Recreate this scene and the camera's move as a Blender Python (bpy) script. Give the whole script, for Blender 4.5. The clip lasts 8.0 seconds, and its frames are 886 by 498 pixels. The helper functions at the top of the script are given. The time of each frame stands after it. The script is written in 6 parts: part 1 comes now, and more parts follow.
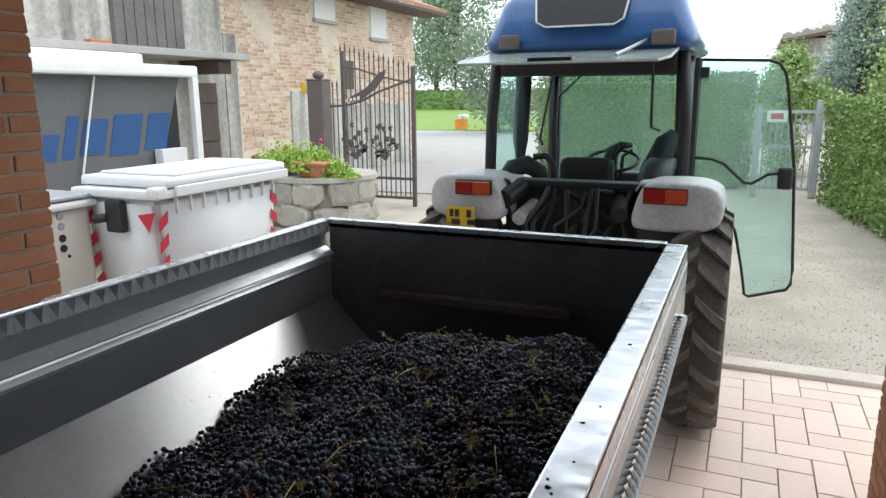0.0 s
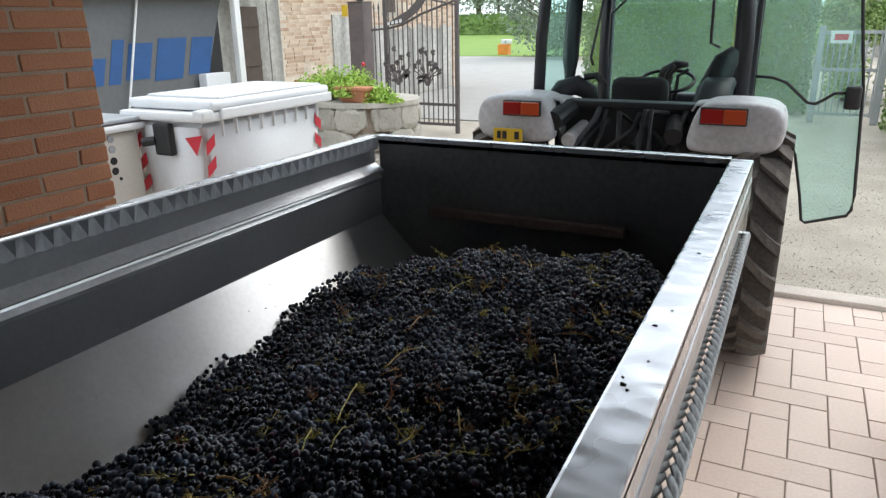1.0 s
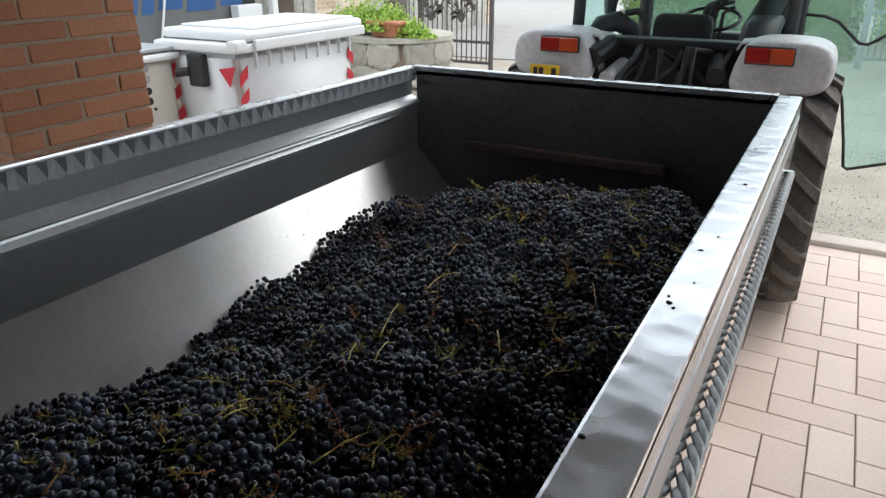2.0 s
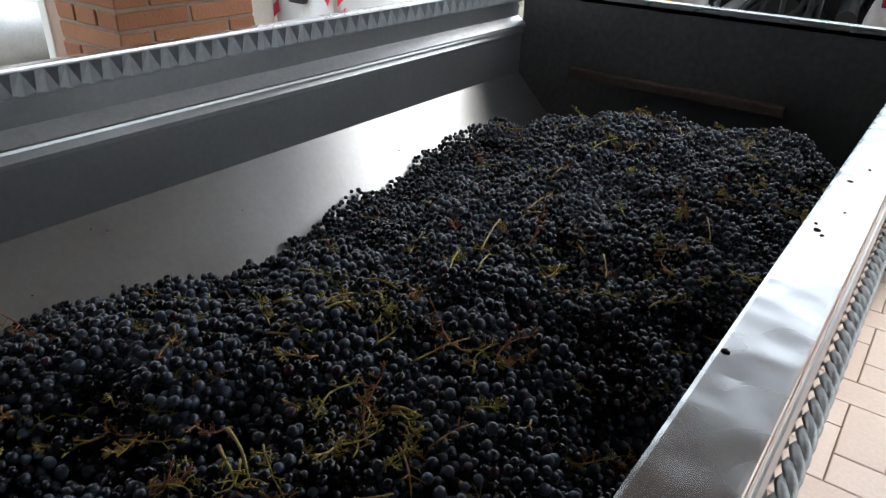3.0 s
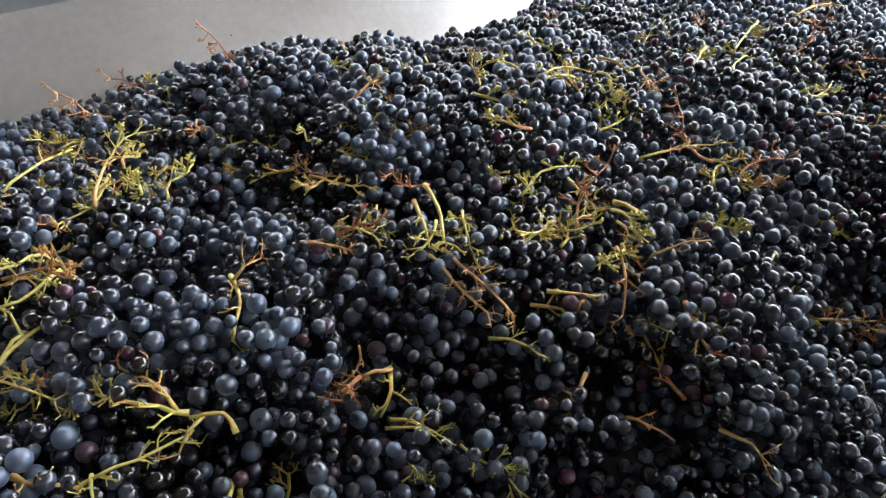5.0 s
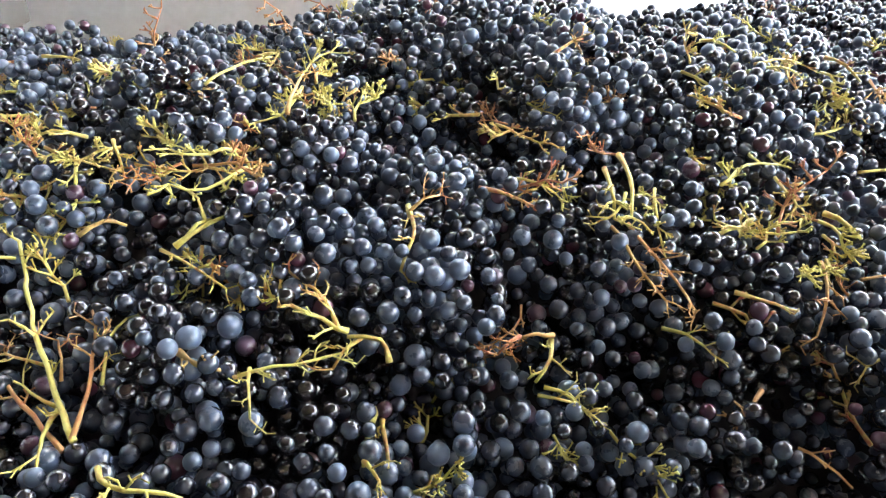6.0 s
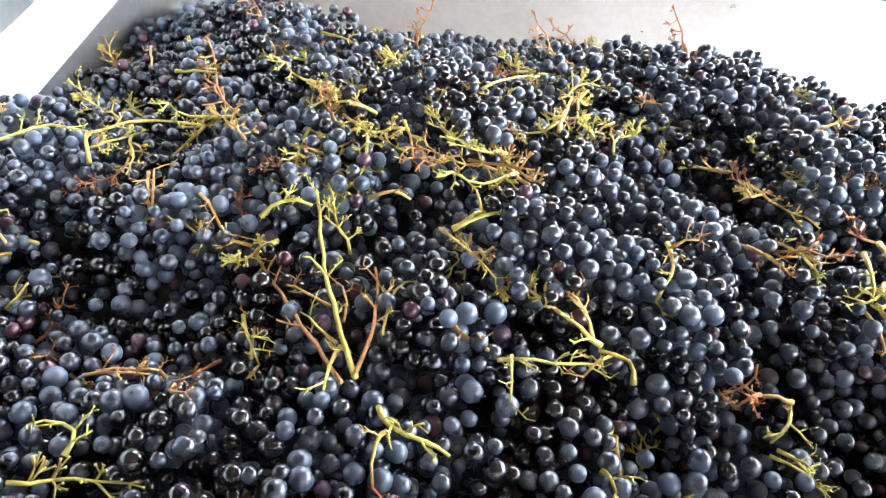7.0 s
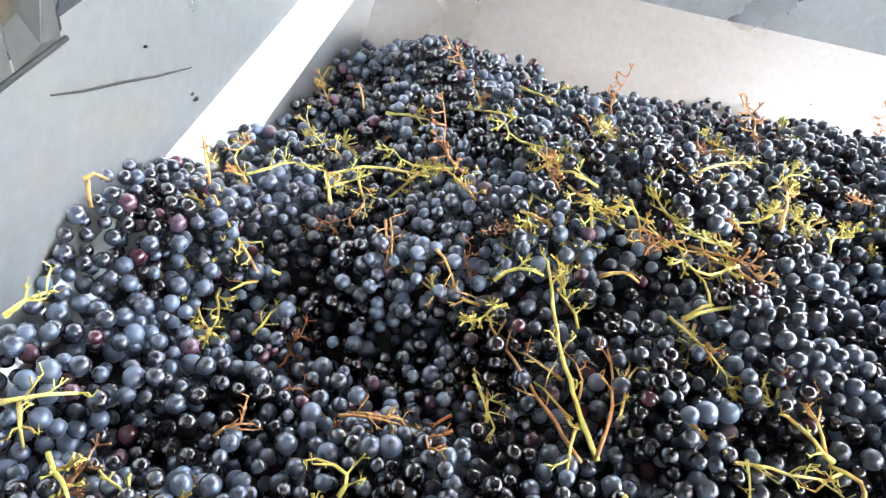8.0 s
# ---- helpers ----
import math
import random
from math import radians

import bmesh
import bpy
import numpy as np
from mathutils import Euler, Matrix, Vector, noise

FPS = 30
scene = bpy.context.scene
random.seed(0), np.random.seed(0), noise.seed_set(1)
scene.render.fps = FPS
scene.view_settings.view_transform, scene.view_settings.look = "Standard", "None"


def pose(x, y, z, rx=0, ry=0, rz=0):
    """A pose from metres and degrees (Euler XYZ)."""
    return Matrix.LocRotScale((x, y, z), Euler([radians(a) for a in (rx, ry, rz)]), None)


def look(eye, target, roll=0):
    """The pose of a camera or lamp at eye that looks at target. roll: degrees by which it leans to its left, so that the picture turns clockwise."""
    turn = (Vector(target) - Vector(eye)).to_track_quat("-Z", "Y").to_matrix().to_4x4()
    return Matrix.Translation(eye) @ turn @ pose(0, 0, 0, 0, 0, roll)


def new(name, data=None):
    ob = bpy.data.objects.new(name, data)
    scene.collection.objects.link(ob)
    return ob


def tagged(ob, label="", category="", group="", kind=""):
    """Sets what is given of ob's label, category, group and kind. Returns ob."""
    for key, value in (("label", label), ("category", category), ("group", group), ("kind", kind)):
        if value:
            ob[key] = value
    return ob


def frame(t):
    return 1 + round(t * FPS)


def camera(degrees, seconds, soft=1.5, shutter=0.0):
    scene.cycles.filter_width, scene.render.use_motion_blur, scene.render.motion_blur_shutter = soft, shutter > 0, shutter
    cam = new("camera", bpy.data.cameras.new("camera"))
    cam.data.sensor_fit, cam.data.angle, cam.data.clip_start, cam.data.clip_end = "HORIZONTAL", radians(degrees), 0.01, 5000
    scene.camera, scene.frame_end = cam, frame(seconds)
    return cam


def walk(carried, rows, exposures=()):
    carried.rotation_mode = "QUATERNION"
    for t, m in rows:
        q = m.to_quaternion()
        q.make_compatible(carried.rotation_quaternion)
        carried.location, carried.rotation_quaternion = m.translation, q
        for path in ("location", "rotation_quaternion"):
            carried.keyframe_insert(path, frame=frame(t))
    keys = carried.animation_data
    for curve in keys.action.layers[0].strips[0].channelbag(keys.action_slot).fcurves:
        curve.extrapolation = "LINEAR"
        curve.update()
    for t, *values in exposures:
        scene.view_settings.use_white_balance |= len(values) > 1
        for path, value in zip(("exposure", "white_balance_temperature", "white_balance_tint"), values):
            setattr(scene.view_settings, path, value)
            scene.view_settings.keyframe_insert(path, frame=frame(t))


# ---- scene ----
cam = camera(65.0, 8.0, soft=1.35)
EXPOSURES = [(0, 0.15), (2.5, 0.3), (3.2, 0.75), (4.2, 1.95), (5.3, 3.65), (6.5, 4.3), (8, 4.42)]
PATH = [
    (0, (0.696, -1.938, 1.797), (-0.08, -0.146, 1.365), -0.4),
    (0.5, (0.679, -1.938, 1.776), (-0.121, -0.185, 1.24), -0.3),
    (1, (0.658, -1.938, 1.752), (-0.202, -0.243, 1.128), -0.9),
    (2.3, (0.636, -1.973, 1.715), (-0.291, -0.402, 0.895), 0.6),
    (2.5, (0.627, -1.975, 1.703), (-0.338, -0.442, 0.857), 0.8),
    (3, (0.598, -1.976, 1.675), (-0.438, -0.544, 0.739), 2.1),
    (3.5, (0.563, -1.973, 1.642), (-0.489, -0.632, 0.596), 3.7),
    (4, (0.545, -1.976, 1.613), (-0.516, -0.736, 0.458), 4.8),
    (4.2, (0.541, -1.978, 1.601), (-0.532, -0.792, 0.4), 4.8),
    (5.3, (0.51, -1.963, 1.559), (-0.659, -1.116, 0.175), 5.2),
    (5.5, (0.504, -1.968, 1.551), (-0.686, -1.179, 0.151), 6.3),
    (6, (0.494, -1.999, 1.537), (-0.769, -1.351, 0.128), 7.7),
    (6.5, (0.49, -2.046, 1.53), (-0.841, -1.53, 0.13), 9.8),
    (6.8, (0.486, -2.079, 1.524), (-0.879, -1.664, 0.122), 11.1),
    (7, (0.494, -2.107, 1.532), (-0.896, -1.715, 0.148), 13.8),
    (7.5, (0.493, -2.157, 1.541), (-0.93, -1.892, 0.16), 14.8),
    (8, (0.477, -2.222, 1.554), (-0.944, -2.032, 0.159), 15.7),
]
walk(cam, [(t, look(eye, target, roll)) for t, eye, target, roll in PATH], EXPOSURES)

# ==== world and light ====
world = bpy.data.worlds.new("sky")
scene.world = world
world.use_nodes = True
wn = world.node_tree.nodes
sky = wn.new("ShaderNodeTexSky")
sky.sky_type, sky.sun_disc = "NISHITA", False
sky.sun_elevation, sky.sun_rotation = radians(48), radians(35)
sky.air_density, sky.dust_density, sky.ozone_density = 1.0, 4.0, 1.0
haze = wn.new("ShaderNodeMix")
haze.data_type = "RGBA"
haze.inputs["Factor"].default_value = 0.75
haze.inputs["B"].default_value = (13.4, 14.7, 15.9, 1)
world.node_tree.links.new(sky.outputs[0], haze.inputs["A"])
world.node_tree.links.new(haze.outputs["Result"], wn["Background"].inputs["Color"])
wn["Background"].inputs["Strength"].default_value = 0.15
sun = new("sun", bpy.data.lights.new("sun", "SUN"))
sun.data.energy, sun.data.angle, sun.data.color = 0.9, radians(25), (1.0, 0.96, 0.9)
sun.matrix_world = look((6, 16, 20), (0, 0, 0))

# ==== materials ====
def shader(name, color, rough=0.6, metal=0.0, vary=0.25, scale=6.0, bump=0.0, fine=60.0, island=0.0, spec=None, coat=0.0):
    m = bpy.data.materials.new(name)
    m.use_nodes = True
    nt = m.node_tree
    n, l = nt.nodes, nt.links
    b = n["Principled BSDF"]
    b.inputs["Roughness"].default_value, b.inputs["Metallic"].default_value = rough, metal
    if spec is not None:
        b.inputs["Specular IOR Level"].default_value = spec
    b.inputs["Coat Weight"].default_value = coat
    tc = n.new("ShaderNodeTexCoord")
    big = n.new("ShaderNodeTexNoise")
    big.inputs["Scale"].default_value, big.inputs["Detail"].default_value = scale, 6
    small = n.new("ShaderNodeTexNoise")
    small.inputs["Scale"].default_value, small.inputs["Detail"].default_value = fine, 4
    l.new(tc.outputs["Object"], big.inputs["Vector"])
    l.new(tc.outputs["Object"], small.inputs["Vector"])
    add = n.new("ShaderNodeMath")
    add.operation = "ADD"
    l.new(big.outputs["Fac"], add.inputs[0])
    l.new(small.outputs["Fac"], add.inputs[1])
    src = add.outputs[0]
    if island:
        geo, obi = n.new("ShaderNodeNewGeometry"), n.new("ShaderNodeObjectInfo")
        s = n.new("ShaderNodeMath")
        s.operation = "ADD"
        l.new(geo.outputs["Random Per Island"], s.inputs[0])
        l.new(obi.outputs["Random"], s.inputs[1])
        fr = n.new("ShaderNodeMath")
        fr.operation = "FRACT"
        l.new(s.outputs[0], fr.inputs[0])
        mul = n.new("ShaderNodeMath")
        mul.operation = "MULTIPLY_ADD"
        mul.inputs[1].default_value = island
        l.new(fr.outputs[0], mul.inputs[0])
        l.new(src, mul.inputs[2])
        src = mul.outputs[0]
    ramp = n.new("ShaderNodeMapRange")
    ramp.inputs["From Min"].default_value, ramp.inputs["From Max"].default_value = 0.6, 1.4 + island
    l.new(src, ramp.inputs["Value"])
    mix = n.new("ShaderNodeMix")
    mix.data_type = "RGBA"
    l.new(ramp.outputs[0], mix.inputs["Factor"])
    other = color[1] if isinstance(color[0], (tuple, list)) else None
    c = color[0] if other else color
    lo = [v * (1 - vary) for v in c] if not other else c
    hi = [min(1, v * (1 + vary)) for v in c] if not other else other
    mix.inputs["A"].default_value, mix.inputs["B"].default_value = (*lo, 1), (*hi, 1)
    l.new(mix.outputs["Result"], b.inputs["Base Color"])
    rr = n.new("ShaderNodeMapRange")
    rr.inputs["To Min"].default_value, rr.inputs["To Max"].default_value = max(0.02, rough - 0.08), min(1, rough + 0.1)
    l.new(big.outputs["Fac"], rr.inputs["Value"])
    l.new(rr.outputs[0], b.inputs["Roughness"])
    if bump:
        bp = n.new("ShaderNodeBump")
        bp.inputs["Strength"].default_value, bp.inputs["Distance"].default_value = bump, 0.01
        l.new(small.outputs["Fac"], bp.inputs["Height"])
        l.new(bp.outputs[0], b.inputs["Normal"])
    return m


def glass_shader(name, tint, rough=0.02):
    m = bpy.data.materials.new(name)
    m.use_nodes = True
    n, l = m.node_tree.nodes, m.node_tree.links
    b = n["Principled BSDF"]
    b.inputs["Base Color"].default_value = (*tint, 1)
    b.inputs["Roughness"].default_value, b.inputs["IOR"].default_value = rough, 1.45
    tr = n.new("ShaderNodeBsdfTransparent")
    tr.inputs["Color"].default_value = (*tint, 1)
    mx = n.new("ShaderNodeMixShader")
    mx.inputs[0].default_value = 0.17
    l.new(tr.outputs[0], mx.inputs[1])
    l.new(b.outputs[0], mx.inputs[2])
    b.inputs["Roughness"].default_value = 0.05
    l.new(mx.outputs[0], n["Material Output"].inputs["Surface"])
    return m


M = {}
M["steel"] = shader("brushed_steel", (0.50, 0.515, 0.525), 0.30, 0.80, 0.10, 5, 0.012, 90)
M["steel_rim"] = shader("polished_steel", (0.66, 0.67, 0.69), 0.24, 1.0, 0.1, 9, 0.02, 40)
def disc_marks(m, scale, strength):
    n, l = m.node_tree.nodes, m.node_tree.links
    b = n["Principled BSDF"]
    tc = [x for x in n if x.type == "TEX_COORD"][0]
    vor = n.new("ShaderNodeTexVoronoi")
    vor.inputs["Scale"].default_value = scale
    vor.feature = "SMOOTH_F1"
    vor.inputs["Smoothness"].default_value = 0.8
    warp = n.new("ShaderNodeMapping")
    warp.inputs["Scale"].default_value = (0.8, 1.0, 0.8)
    l.new(tc.outputs["Object"], warp.inputs["Vector"])
    l.new(warp.outputs[0], vor.inputs["Vector"])
    bp = n.new("ShaderNodeBump")
    bp.inputs["Strength"].default_value, bp.inputs["Distance"].default_value = strength, 0.012
    l.new(vor.outputs["Distance"], bp.inputs["Height"])
    l.new(bp.outputs[0], b.inputs["Normal"])
    rr = n.new("ShaderNodeMapRange")
    rr.inputs["From Max"].default_value = 1.0
    rr.inputs["To Min"].default_value, rr.inputs["To Max"].default_value = 0.20, 0.36
    l.new(vor.outputs["Color"], rr.inputs["Value"])
    l.new(rr.outputs[0], b.inputs["Roughness"])


disc_marks(M["steel_rim"], 34, 0.10)
M["steel_mirror"] = shader("mirror_steel", (0.72, 0.71, 0.70), 0.10, 1.0, 0.06, 4, 0.01, 30)
# steel with shade put into its colour, darker than the other walls
M["steel_dimmed"] = shader("dimmed_steel", ((0.15, 0.15, 0.15), (0.27, 0.27, 0.265)), 0.40, 0.85, 0, 3, 0.03, 60)
M["cable"] = shader("dull_cable", (0.42, 0.44, 0.45), 0.5, 0.6, 0.25, 30, 0.1, 120)
# paler than the wall steel: the ledge's bright reflection as a colour
M["steel_ledge"] = shader("sky_bright_steel", (0.70, 0.71, 0.73), 0.30, 0.55, 0.15, 12, 0.03, 90)
M["steel_edge"] = shader("steel_weld", (0.6, 0.6, 0.62), 0.3, 1.0, 0.2, 30, 0.1, 80)
M["rust"] = shader("rusty_steel", (0.14, 0.10, 0.085), 0.7, 0.2, 0.4, 8, 0.2, 60)
def grape_shader():
    m = bpy.data.materials.new("grape_skin")
    m.use_nodes = True
    n, l = m.node_tree.nodes, m.node_tree.links
    b = n["Principled BSDF"]
    geo, obi, tc = n.new("ShaderNodeNewGeometry"), n.new("ShaderNodeObjectInfo"), n.new("ShaderNodeTexCoord")

    def math_node(op, x, y, z=None):
        q = n.new("ShaderNodeMath")
        q.operation = op
        for i, v in enumerate((x, y, z)):
            if v is None:
                continue
            if isinstance(v, (int, float)):
                q.inputs[i].default_value = v
            else:
                l.new(v, q.inputs[i])
        return q.outputs[0]

    rnd = math_node("FRACT", math_node("ADD", geo.outputs["Random Per Island"], obi.outputs["Random"]), 0)
    bunch, spots = n.new("ShaderNodeTexNoise"), n.new("ShaderNodeTexNoise")
    bunch.inputs["Scale"].default_value, bunch.inputs["Detail"].default_value = 14, 2
    spots.inputs["Scale"].default_value, spots.inputs["Detail"].default_value = 130, 5
    l.new(geo.outputs["Position"], bunch.inputs["Vector"])
    l.new(geo.outputs["Position"], spots.inputs["Vector"])
    base = math_node("MULTIPLY", math_node("POWER", rnd, 2.0), 0.60)
    cl = math_node("MULTIPLY_ADD", math_node("SUBTRACT", bunch.outputs["Fac"], 0.425), 2.1, base)
    bl = math_node("MULTIPLY_ADD", math_node("SUBTRACT", spots.outputs["Fac"], 0.5), 1.5, cl)
    fac = n.new("ShaderNodeClamp")
    l.new(bl, fac.inputs["Value"])
    mix = n.new("ShaderNodeMix")
    mix.data_type = "RGBA"
    mix.inputs["A"].default_value, mix.inputs["B"].default_value = (0.010, 0.0075, 0.010, 1), (0.090, 0.124, 0.192, 1)
    l.new(fac.outputs[0], mix.inputs["Factor"])
    red = n.new("ShaderNodeMix")
    red.data_type = "RGBA"
    red.inputs["B"].default_value = (0.10, 0.02, 0.04, 1)
    l.new(math_node("MULTIPLY", math_node("GREATER_THAN", math_node("FRACT", math_node("MULTIPLY", rnd, 37.0), 0), 0.955), 0.6), red.inputs["Factor"])
    l.new(mix.outputs["Result"], red.inputs["A"])
    l.new(red.outputs["Result"], b.inputs["Base Color"])
    l.new(math_node("MULTIPLY_ADD", fac.outputs[0], 0.26, 0.13), b.inputs["Roughness"])
    b.inputs["Specular IOR Level"].default_value = 0.8
    return m


M["grape"] = grape_shader()
M["stem"] = shader("grape_stem", ((0.44, 0.09, 0.05), (0.60, 0.53, 0.14)), 0.5, 0, 0, 42, 0.25, 260, 0.5)
def streaks(m, low, wide):
    """Rain streaks that run down a wall."""
    n, l = m.node_tree.nodes, m.node_tree.links
    b = n["Principled BSDF"]
    tc = [x for x in n if x.type == "TEX_COORD"][0]
    mp, noise_node, fit, mul = n.new("ShaderNodeMapping"), n.new("ShaderNodeTexNoise"), n.new("ShaderNodeMapRange"), n.new("ShaderNodeMix")
    mp.inputs["Scale"].default_value = (wide, wide, wide * 0.10)
    noise_node.inputs["Scale"].default_value, noise_node.inputs["Detail"].default_value = 1.0, 7
    fit.inputs["From Min"].default_value, fit.inputs["From Max"].default_value = 0.36, 0.62
    fit.inputs["To Min"].default_value, fit.inputs["To Max"].default_value = low, 1.0
    l.new(tc.outputs["Object"], mp.inputs["Vector"])
    l.new(mp.outputs[0], noise_node.inputs["Vector"])
    l.new(noise_node.outputs["Fac"], fit.inputs["Value"])
    mul.data_type, mul.blend_type = "RGBA", "MULTIPLY"
    mul.inputs["Factor"].default_value = 1.0
    old = b.inputs["Base Color"].links[0].from_socket
    l.new(old, mul.inputs["A"])
    l.new(fit.outputs[0], mul.inputs["B"])
    l.new(mul.outputs["Result"], b.inputs["Base Color"])


def sharpen(m, lo, hi):
    ramp = [x for x in m.node_tree.nodes if x.type == "MAP_RANGE"][0]
    ramp.inputs["From Min"].default_value, ramp.inputs["From Max"].default_value = lo, hi


sharpen(M["stem"], 0.80, 1.30)
M["stem_tan"] = shader("grape_stem_tan", ((0.48, 0.17, 0.07), (0.62, 0.48, 0.17)), 0.5, 0, 0, 42, 0.25, 260, 0.4)
M["stem_red"] = shader("grape_stem_red", ((0.36, 0.05, 0.045), (0.62, 0.42, 0.14)), 0.5, 0, 0, 42, 0.25, 260, 0.35)
M["brick"] = shader("brick", ((0.31, 0.12, 0.062), (0.45, 0.22, 0.125)), 0.85, 0, 0, 8, 0.35, 120, 0.8)
M["mortar"] = shader("mortar", (0.34, 0.27, 0.21), 0.95, 0, 0.2, 10, 0.4, 150)
M["old_brick"] = shader("old_brick", ((0.36, 0.19, 0.10), (0.82, 0.70, 0.55)), 0.92, 0, 0, 1.6, 0.5, 40, 0.7)
M["lime_mortar"] = shader("lime_mortar", (0.66, 0.57, 0.46), 0.95, 0, 0.35, 1.3, 0.5, 40)
M["tile"] = shader("clay_tile", ((0.56, 0.42, 0.345), (0.74, 0.60, 0.51)), 0.45, 0, 0, 2.2, 0.08, 70, 0.5)
M["grout"] = shader("grout", (0.30, 0.245, 0.20), 0.95, 0, 0.2, 14, 0.3, 150)
M["plaster"] = shader("old_plaster", (0.55, 0.53, 0.48), 0.9, 0, 0.36, 1.1, 0.25, 14)
streaks(M["plaster"], 0.45, 2.6)
M["gravel"] = shader("gravel", ((0.27, 0.23, 0.18), (0.54, 0.485, 0.41)), 0.95, 0, 0, 1.4, 0.9, 70)
M["stones"] = shader("gravel_stones", ((0.36, 0.32, 0.27), (0.58, 0.54, 0.47)), 0.9, 0, 0, 9, 0.3, 90, 1.0)
M["asphalt"] = shader("pale_road", (0.36, 0.35, 0.33), 0.9, 0, 0.15, 2, 0.3, 60)
M["lawn"] = shader("lawn", ((0.12, 0.22, 0.03), (0.22, 0.33, 0.06)), 0.9, 0, 0, 0.6, 0.6, 20)
M["hedge"] = shader("hedge_leaf", ((0.05, 0.11, 0.025), (0.30, 0.44, 0.13)), 0.6, 0, 0, 1.2, 0.1, 30, 1.2)
M["leaf"] = shader("tree_leaf", ((0.13, 0.185, 0.13), (0.33, 0.40, 0.28)), 0.65, 0, 0, 0.8, 0.1, 30, 1.2)
M["hedge_pale"] = shader("pale_hedge_leaf", ((0.11, 0.19, 0.09), (0.32, 0.45, 0.24)), 0.6, 0, 0, 1.2, 0.1, 30, 1.2)
M["leaf_bright"] = shader("flower_leaf", ((0.20, 0.36, 0.04), (0.46, 0.60, 0.12)), 0.6, 0, 0, 4, 0.1, 30, 1.0)
M["conifer"] = shader("conifer_needle", ((0.24, 0.32, 0.27), (0.46, 0.55, 0.47)), 0.7, 0, 0, 0.8, 0.1, 30, 1.2)
M["leaf_light"] = shader("light_leaf", ((0.19, 0.29, 0.09), (0.46, 0.58, 0.22)), 0.65, 0, 0, 0.8, 0.1, 30, 1.2)
M["bark"] = shader("bark", (0.12, 0.09, 0.065), 0.95, 0, 0.4, 6, 0.6, 30)
M["white_plastic"] = shader("white_plastic", (0.74, 0.75, 0.76), 0.42, 0, 0.06, 3, 0.04, 60)
M["beige_plastic"] = shader("beige_plastic", (0.60, 0.56, 0.50), 0.5, 0, 0.08, 3, 0.04, 60)
M["black"] = shader("black_rubber", (0.018, 0.018, 0.019), 0.6, 0, 0.4, 8, 0.1, 60)
M["tyre"] = shader("dusty_tyre", ((0.035, 0.032, 0.03), (0.11, 0.095, 0.08)), 0.85, 0, 0, 6, 0.25, 70)
M["lug"] = shader("worn_lug", ((0.09, 0.08, 0.07), (0.17, 0.15, 0.13)), 0.85, 0, 0, 9, 0.25, 70)
M["red"] = shader("red_tape", (0.55, 0.03, 0.05), 0.4, 0, 0.1)
M["blue_paint"] = shader("blue_paint", (0.038, 0.135, 0.36), 0.32, 0, 0.2, 3, 0.03, 60, coat=0.5)
M["silver_paint"] = shader("grey_paint", (0.52, 0.525, 0.54), 0.45, 0, 0.24, 5, 0.05, 40)
M["dark_metal"] = shader("dark_metal", (0.022, 0.023, 0.026), 0.5, 0.4, 0.3, 10, 0.1, 60)
M["cab_grey"] = shader("cab_trim", (0.026, 0.028, 0.032), 0.55, 0, 0.25, 8, 0.1, 60)
M["red_lens"] = shader("red_lens", (0.30, 0.012, 0.01), 0.2, 0, 0.1)
M["orange_lens"] = shader("orange_lens", (0.48, 0.07, 0.02), 0.2, 0, 0.1)
M["plate"] = shader("yellow_plate", (0.72, 0.48, 0.03), 0.4, 0, 0.06)
M["plate_ink"] = shader("plate_ink", (0.02, 0.02, 0.02), 0.5)
M["iron"] = shader("wrought_iron", (0.125, 0.108, 0.105), 0.6, 0.3, 0.3, 10, 0.2, 60)
M["post_paint"] = shader("brown_post_paint", (0.15, 0.12, 0.115), 0.6, 0, 0.3, 5, 0.15, 60)
M["galv"] = shader("galvanised", (0.42, 0.44, 0.46), 0.5, 0.6, 0.15, 8, 0.05, 50)
M["stone"] = shader("field_stone", ((0.28, 0.26, 0.22), (0.55, 0.51, 0.44)), 0.9, 0, 0, 5, 0.5, 40, 0.7)
M["terracotta"] = shader("terracotta", (0.46, 0.19, 0.10), 0.8, 0, 0.15, 10, 0.15, 60)
# tarp and print colours are darkened for the shade under the truck roof
M["tarp"] = shader("grey_tarp", (0.125, 0.128, 0.13), 0.6, 0, 0.12, 2, 0.1, 20)
M["blue_mark"] = shader("blue_print", (0.02, 0.085, 0.24), 0.5, 0, 0.15)
M["wood"] = shader("weathered_wood", (0.10, 0.075, 0.06), 0.8, 0, 0.35, 5, 0.3, 50)
M["brown_wood"] = shader("brown_stained_wood", (0.26, 0.15, 0.10), 0.7, 0, 0.25, 6, 0.2, 60)
M["old_wood"] = shader("grey_boards", (0.15, 0.145, 0.135), 0.9, 0, 0.3, 3, 0.4, 30)
M["roof_tile"] = shader("roof_tile", ((0.30, 0.15, 0.09), (0.45, 0.27, 0.18)), 0.85, 0, 0, 4, 0.3, 40, 0.8)
M["concrete"] = shader("concrete", (0.40, 0.385, 0.36), 0.9, 0, 0.18, 2.5, 0.3, 50)
M["orange"] = shader("orange_plastic", (0.75, 0.25, 0.03), 0.5)
M["white_paint"] = shader("white_paint", (0.78, 0.78, 0.76), 0.5, 0, 0.06, 4, 0.05, 40)
# dark colour for the unseen light blockers, so that they bounce little
M["ceiling"] = shader("blocker_plaster", (0.15, 0.13, 0.11), 0.95, 0, 0.12, 2, 0.1, 40)
